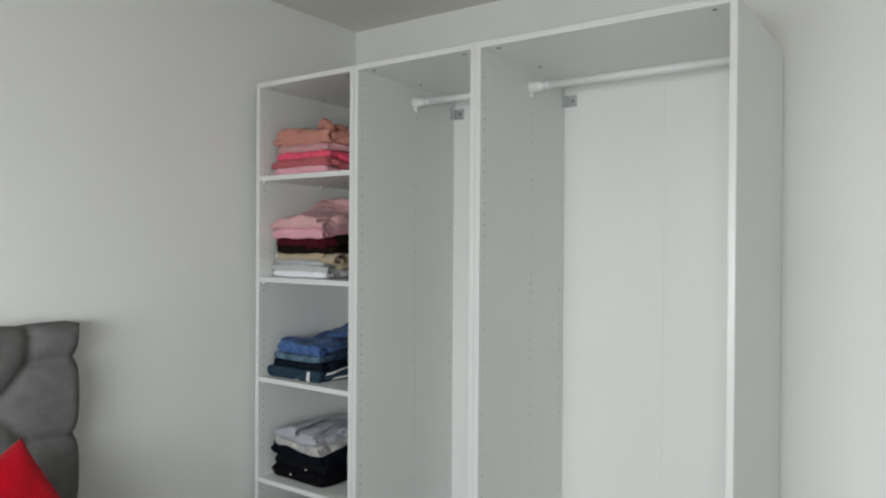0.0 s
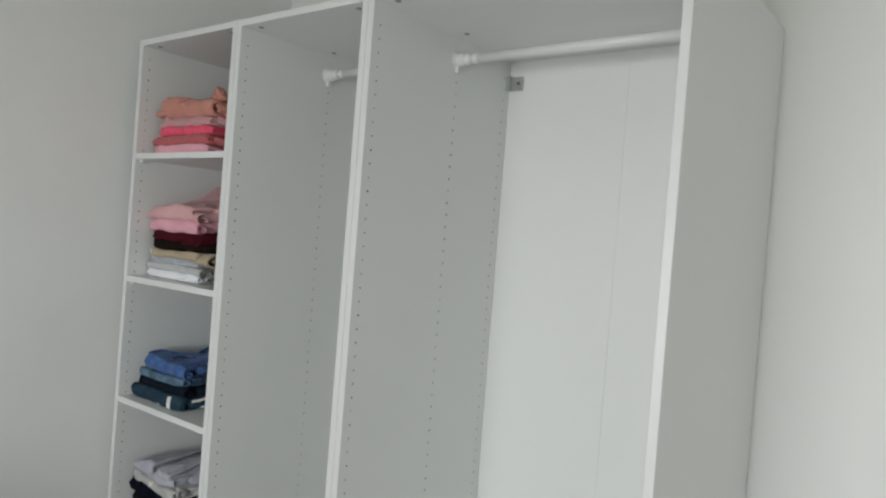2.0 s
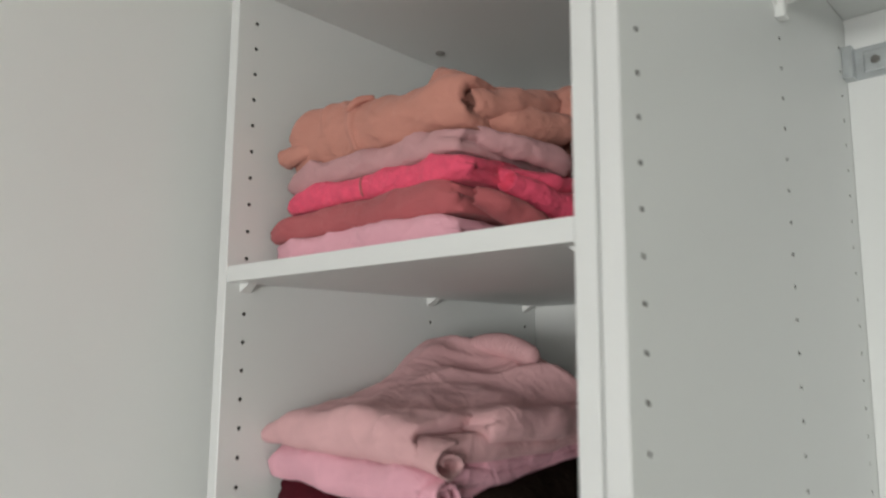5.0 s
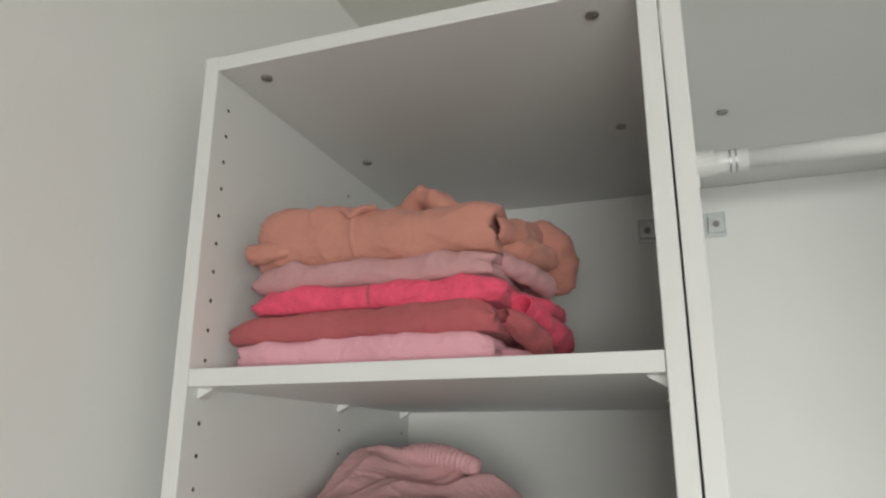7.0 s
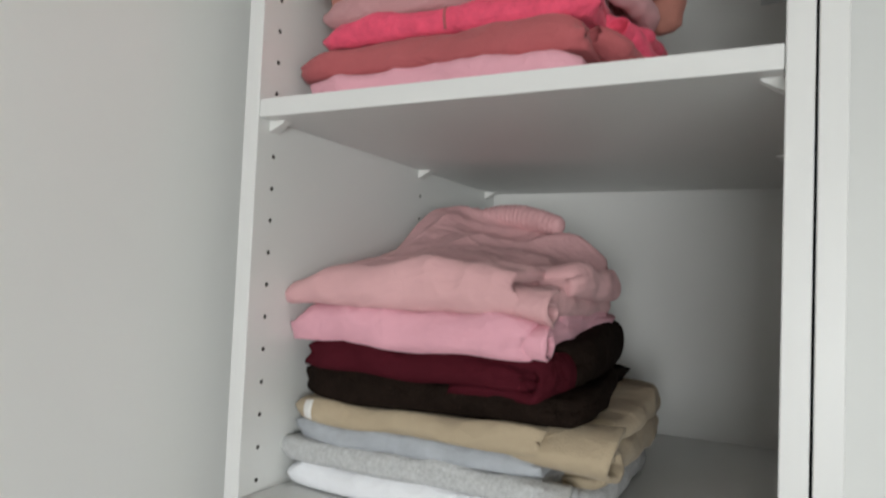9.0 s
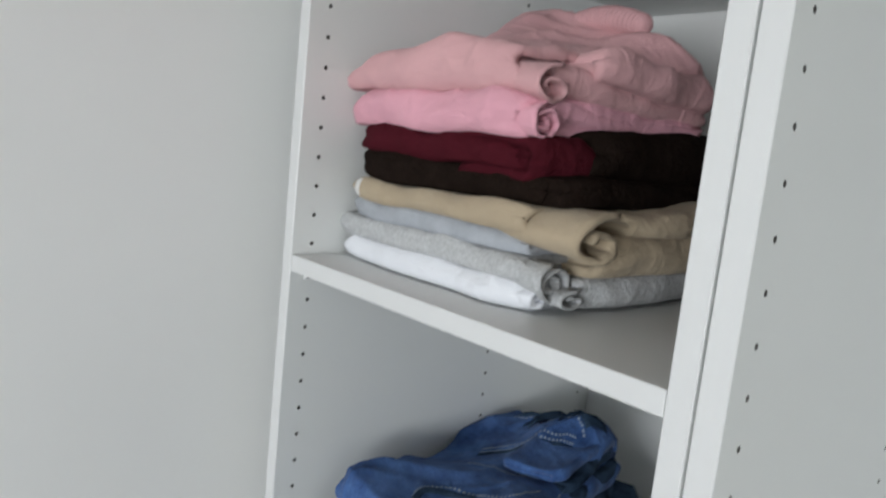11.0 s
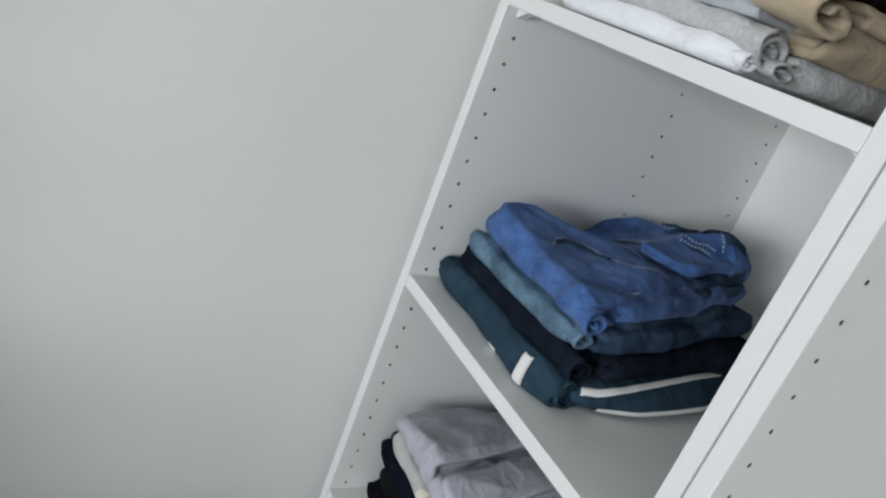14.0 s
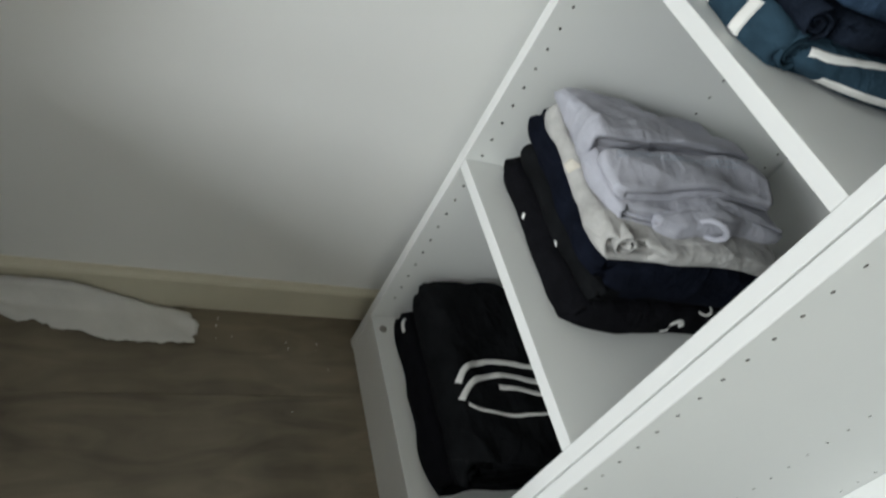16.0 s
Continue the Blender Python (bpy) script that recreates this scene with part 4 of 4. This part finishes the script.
drape("band", CORD, oat, ((0.172, 0.04, 0.660), (0.173, 0.04, 0.648), (0.172, 0.04, 0.636)), 0.015, (0, 1, 0), oat, 0.0024, "cream woven band")
drape("mark", TAPE, blackone, ((0.150, 0.04, 0.532), (0.153, 0.04, 0.524)), 0.0055, (0, 1, 0), blackone, 0.0012, "small white mark")
drape("mark", TAPE, blacktwo, ((0.225, 0.04, 0.560), (0.228, 0.04, 0.553)), 0.0045, (0, 1, 0), blacktwo, 0.0012, "small white mark")
flap = leaf(four, blackone, "leg", BLACK, 0.330, 0.060, 0.34, 0.505, 0.556, 0.12, 2, 6.0)
leaf(four, ink, "leg", INK, 0.322, 0.07, 0.33, 0.556, 0.626, 0.12, 2, 7.0)
drape("mark", TAPE, flap, ((0.36, 0.205, 0.552), (0.36, 0.220, 0.560), (0.36, 0.232, 0.550)), 0.008, (-1, 0, -0.5), blackone, 0.0012, "small white mark")
drape("mark", TAPE, flap, ((0.36, 0.200, 0.534), (0.36, 0.214, 0.538)), 0.006, (-1, 0, -0.4), blackone, 0.0012, "small white mark")
drape("mark", TAPE, flap, ((0.35, 0.238, 0.590), (0.35, 0.262, 0.592), (0.35, 0.276, 0.578), (0.35, 0.262, 0.570), (0.35, 0.246, 0.574)), 0.0035, (-1, 0, -0.5), blackone, 0.0012, "curled white outline mark")

# pile of black track pants on the bottom board
five = Pile(0.107, 5.0, rough=0.06)
low = garment(five, "folded_trousers", "black folded track pants under a pile", "trousers", BLACK, 0.054, 0.366, 0.026, 0.40, 0.107, 0.178, 2, 1.6, taper=0.12, ragged=0.016)
high = garment(five, "folded_trousers", "black folded track pants with white stripes", "trousers", BLACKB, 0.050, 0.384, 0.026, 0.40, 0.178, 0.262, 3, 2.6, nu=110, nl=70, taper=0.15, ragged=0.016, crease=(0.004, 20, 7))
drape("stripe", TAPE, high, ((0.256, 0.042, 0.23), (0.228, 0.063, 0.23), (0.213, 0.108, 0.23), (0.214, 0.153, 0.23), (0.224, 0.228, 0.23), (0.222, 0.318, 0.23)), 0.010, (0, 0, -1), high, 0.0012, "white stripe")
drape("stripe", TAPE, high, ((0.285, 0.040, 0.23), (0.254, 0.068, 0.23), (0.241, 0.108, 0.23), (0.242, 0.148, 0.23), (0.252, 0.208, 0.23), (0.250, 0.318, 0.23)), 0.010, (0, 0, -1), high, 0.0012, "white stripe")
drape("stripe", TAPE, high, ((0.262, 0.113, 0.23), (0.266, 0.153, 0.23), (0.277, 0.218, 0.23), (0.276, 0.318, 0.23)), 0.008, (0, 0, -1), high, 0.0012, "white stripe")
drape("stripe", TAPE, high, ((0.294, 0.048, 0.23), (0.303, 0.073, 0.23), (0.311, 0.128, 0.23), (0.309, 0.198, 0.23)), 0.006, (0, 0, -1), high, 0.0012, "white stripe")
drape("cuff", TAPE, low, ((0.066, 0.03, 0.166), (0.076, 0.03, 0.163), (0.094, 0.03, 0.164)), 0.006, (0, 1, 0), low, 0.0012, "white ribbed cuff edge")

# ---- bed ----
bed = thing("bed", "double bed with a grey tufted upholstered headboard", "bed", at=(0.9, -1.5, 0))


def headboard():
    y1, y0, z0, z1, xb = -0.704, -2.245, 0.30, 1.156, -0.044
    ny, nz = 150, 86
    knots = {}
    for c in range(8):
        for r in range(4):
            knots[(2 * c, 2 * r)] = (y1 - 0.139 - 0.2 * c, 1.058 - 0.23 * r)
            if c < 7:
                knots[(2 * c + 1, 2 * r + 1)] = (y1 - 0.239 - 0.2 * c, 0.943 - 0.23 * r)
    segs = []
    for (c, r), p in knots.items():
        for dc in (-1, 1):
            if (c + dc, r + 1) in knots:
                segs.append((p, knots[(c + dc, r + 1)]))
        if r == 0:
            segs.append((p, (p[0], z1 + 0.05)))
        if c == 0:
            segs.append((p, (y1 + 0.05, p[1])))
    S = np.array(segs)
    Y, Z = np.meshgrid(np.linspace(y0, y1, ny), np.linspace(z0, z1, nz), indexing="ij")
    Q = np.stack([Y, Z], -1)[:, :, None, :]
    a, b = S[:, 0], S[:, 1]
    ab = b - a
    t = np.clip(((Q - a) * ab).sum(-1) / (ab * ab).sum(-1), 0, 1)
    dist = np.linalg.norm(Q - (a + t[..., None] * ab), axis=-1).min(-1)
    kn = np.array(list(knots.values()))
    dk = np.linalg.norm(Q - kn, axis=-1).min(-1)
    puff = 0.030 * (1 - np.exp(-dist / 0.022)) + 0.022 * (1 - np.exp(-dk / 0.028))
    bm = bmesh.new()
    grid = []
    for i in range(ny):
        col = []
        for j in range(nz):
            y, z = Y[i, j], Z[i, j]
            e = min(1.0, min(y - y0, y1 - y, z1 - z) / 0.035)
            x = 0.018 + puff[i, j] - 0.032 * (1 - e) ** 2.2
            yy = y + (0.014 * (puff[i, j] / 0.052 - 0.6) if i > ny - 6 else 0)
            col.append(bm.verts.new((x, yy, z + (0.008 * (puff[i, j] / 0.052 - 0.6) if j > nz - 5 else 0))))
        grid.append(col)
    for i in range(ny - 1):
        for j in range(nz - 1):
            bm.faces.new((grid[i][j], grid[i + 1][j], grid[i + 1][j + 1], grid[i][j + 1]))
    rim = [grid[0][j] for j in range(nz)] + [grid[i][-1] for i in range(1, ny)] + [grid[-1][j] for j in range(nz - 2, -1, -1)]
    back = [bm.verts.new((xb, v.co.y, v.co.z)) for v in rim]
    for k in range(len(rim) - 1):
        bm.faces.new((rim[k], rim[k + 1], back[k + 1], back[k]))
    bm.faces.new(back)
    ob = part("headboard", bm, UPHOL, bed, "grey woven tufted headboard", True)
    ob.matrix_parent_inverse = Matrix.Translation(-bed.location)
    for (c, r), (y, z) in knots.items():
        if c == 0 or c == 1:
            bm = bmesh.new()
            bmesh.ops.create_uvsphere(bm, u_segments=12, v_segments=8, radius=0.010, matrix=Matrix.LocRotScale((0.024, y, z), None, (0.5, 1, 1)))
            part("button", bm, UPHOL, ob, "", True)


headboard()
for name, dims, mat in (("bed_base", (0.075, 2.02, -2.23, -0.75, 0.09, 0.30), BEDBASE),):
    ob = boxed(name, dims, mat, bed, bevel=0.015)
    ob.matrix_parent_inverse = Matrix.Translation(-bed.location)
for x in (0.14, 1.94):
    for y in (-2.15, -0.83):
        bm = bmesh.new()
        rod(bm, (x, y, 0.0), (x, y, 0.092), 0.018, 0.026, 16)
        ob = part("leg", bm, STEEL_AND_HOLE, bed)
        ob.matrix_parent_inverse = Matrix.Translation(-bed.location)
# unseen mattress, added at a height that keeps low window light off the wall
tagged(boxed("mattress", (0.085, 2.01, -2.22, -0.76, 0.302, 0.535), SHEET, bevel=0.045), "unseen mattress in a dark sheet, added to block and absorb light", "mattress")


def cushion(size, thick, m):
    bm = bmesh.new()
    n = 36
    sides = []
    for s in (1, -1):
        grid = []
        for i in range(n + 1):
            row = []
            for j in range(n + 1):
                a, b = 2 * i / n - 1, 2 * j / n - 1
                k = max(0.0, (1 - a ** 4) * (1 - b ** 4)) ** 0.55
                pull = 1 - 0.05 * (1 - abs(a) ** 2) * abs(b) ** 6 - 0.0
                pull2 = 1 - 0.05 * (1 - abs(b) ** 2) * abs(a) ** 6
                z = s * (thick / 2 * k + 0.002) + 0.006 * k * fbm((a * 2.2, b * 2.2, s * 3), 3)
                row.append(bm.verts.new(m @ Vector((a * size / 2 * pull2, b * size / 2 * pull, z))))
            grid.append(row)
        for i in range(n):
            for j in range(n):
                bm.faces.new((grid[i][j], grid[i + 1][j], grid[i + 1][j + 1], grid[i][j + 1]))
        sides.append([grid[i][0] for i in range(n)] + [grid[n][j] for j in range(n)] + [grid[i][n] for i in range(n, 0, -1)] + [grid[0][j] for j in range(n, 0, -1)])
    a, b = sides
    for k in range(len(a)):
        bm.faces.new((a[k], a[(k + 1) % len(a)], b[(k + 1) % len(b)], b[k]))
    return part("cushion", bm, RED, None, "", True)


tagged(cushion(0.32, 0.11, pose(0.235, -1.000, 0.678, 0, 78, 0) @ pose(0, 0, 0, 0, 0, 27)), "bright red velvet cushion leaning on the headboard", "cushion")

# ---- scraps on the floor ----
def scrap():
    """A torn strip of lining paper that lies along the skirting, one edge curled up."""
    bm = bmesh.new()
    nu, nv = 70, 14
    layers = []
    for lift in (0.0, 0.0009):
        grid = []
        for i in range(nu + 1):
            f = i / nu
            y = -0.292 - 0.42 * f
            rip = 0.008 * fbm((f * 13, 7, 0), 4) + 0.004 * noise.noise(Vector((f * 60, 2, 0)))
            hi = 0.030 - 0.004 * f - 0.062 * max(0.0, f - 0.30) / 0.7 + rip
            lo = -0.0462 + 0.012 * max(0.0, 1 - f / 0.16) ** 1.5 + 0.002 * fbm((f * 14, 1, 0), 3)
            row = []
            for j in range(nv + 1):
                g = j / nv
                x = lo + (hi - lo) * g
                up = min(1.0, max(0.0, (f - 0.12) / 0.35))
                z = 0.0012 + lift + 0.052 * up * max(0.0, 1 - g / 0.32) ** 2 + 0.007 * max(0.0, 1 - f / 0.16) * (0.5 + 0.5 * math.sin(g * 7 + f * 20)) + 0.002 * (1 + fbm((f * 6, g * 2, 3), 2))
                tear = 0.010 * (abs(g - 0.62) / 0.62) ** 1.3 * (1 - f) + 0.016 * noise.noise(Vector((g * 4.3, 3.3, 0))) * (1 - f) ** 6 + 0.006 * noise.noise(Vector((g * 11, 1.3, 0))) * (1 - f) ** 6
                row.append(bm.verts.new((x, y - tear, z)))
            grid.append(row)
        layers.append(grid)
    for grid in layers:
        for i in range(nu):
            for j in range(nv):
                bm.faces.new((grid[i][j], grid[i + 1][j], grid[i + 1][j + 1], grid[i][j + 1]))
    a, b = layers
    ring = [(i, 0) for i in range(nu)] + [(nu, j) for j in range(nv)] + [(i, nv) for i in range(nu, 0, -1)] + [(0, j) for j in range(nv, 0, -1)]
    for (i, j), (k, m) in zip(ring, ring[1:] + ring[:1]):
        bm.faces.new((a[i][j], a[k][m], b[k][m], b[i][j]))
    return part("paper_scrap", bm, PAPER, None, "", True)


tagged(scrap(), "torn strip of off-white lining paper on the floor", "paper scrap")
bm = bmesh.new()
rnd = random.Random(4)
for k in range(13):
    x, y = (rnd.uniform(-0.045, 0.02), rnd.uniform(-0.28, -0.02)) if k < 7 else (rnd.uniform(0.02, 0.16), rnd.uniform(-0.16, -0.02))
    r = rnd.uniform(0.0008, 0.0024)
    bmesh.ops.create_icosphere(bm, subdivisions=1, radius=r, matrix=Matrix.LocRotScale((x, y, r * 0.5), Euler((rnd.random() * 3, rnd.random() * 3, 0)), (1, rnd.uniform(0.5, 1.6), 0.5)))
tagged(part("plaster_crumbs", bm, CRUMB), "scattered white plaster crumbs on the floor", "debris", kind="stuff")

# ---- floor planks ----
PW, PL = 0.192, 1.285
cols = int((RX - LX) / PW) + 1
for c in range(cols):
    xa, xb = LX + c * PW, min(RX, LX + (c + 1) * PW)
    y = BY - (0.25 + 0.21 * c) % PL
    spans = [(y, BY)]
    while y > FY:
        spans.append((max(FY, y - PL), y))
        y -= PL
    for ya, yb in spans:
        if yb - ya < 0.01:
            continue
        bm = bmesh.new()
        w, d = (xb - xa) / 2 - 0.0002, (yb - ya) / 2 - 0.0002
        lo = [bm.verts.new((sx * w, sy * d, -0.006)) for sx, sy in ((-1, -1), (1, -1), (1, 1), (-1, 1))]
        mid = [bm.verts.new((sx * w, sy * d, -0.0006)) for sx, sy in ((-1, -1), (1, -1), (1, 1), (-1, 1))]
        hi = [bm.verts.new((sx * (w - 0.0005), sy * (d - 0.0005), 0.0)) for sx, sy in ((-1, -1), (1, -1), (1, 1), (-1, 1))]
        for p, q in ((lo, mid), (mid, hi)):
            for i in range(4):
                bm.faces.new((p[i], p[(i + 1) % 4], q[(i + 1) % 4], q[i]))
        bm.faces.new(hi)
        ob = part("plank", bm, FLOOR, floor)
        ob.location = ((xa + xb) / 2, (ya + yb) / 2, 0)
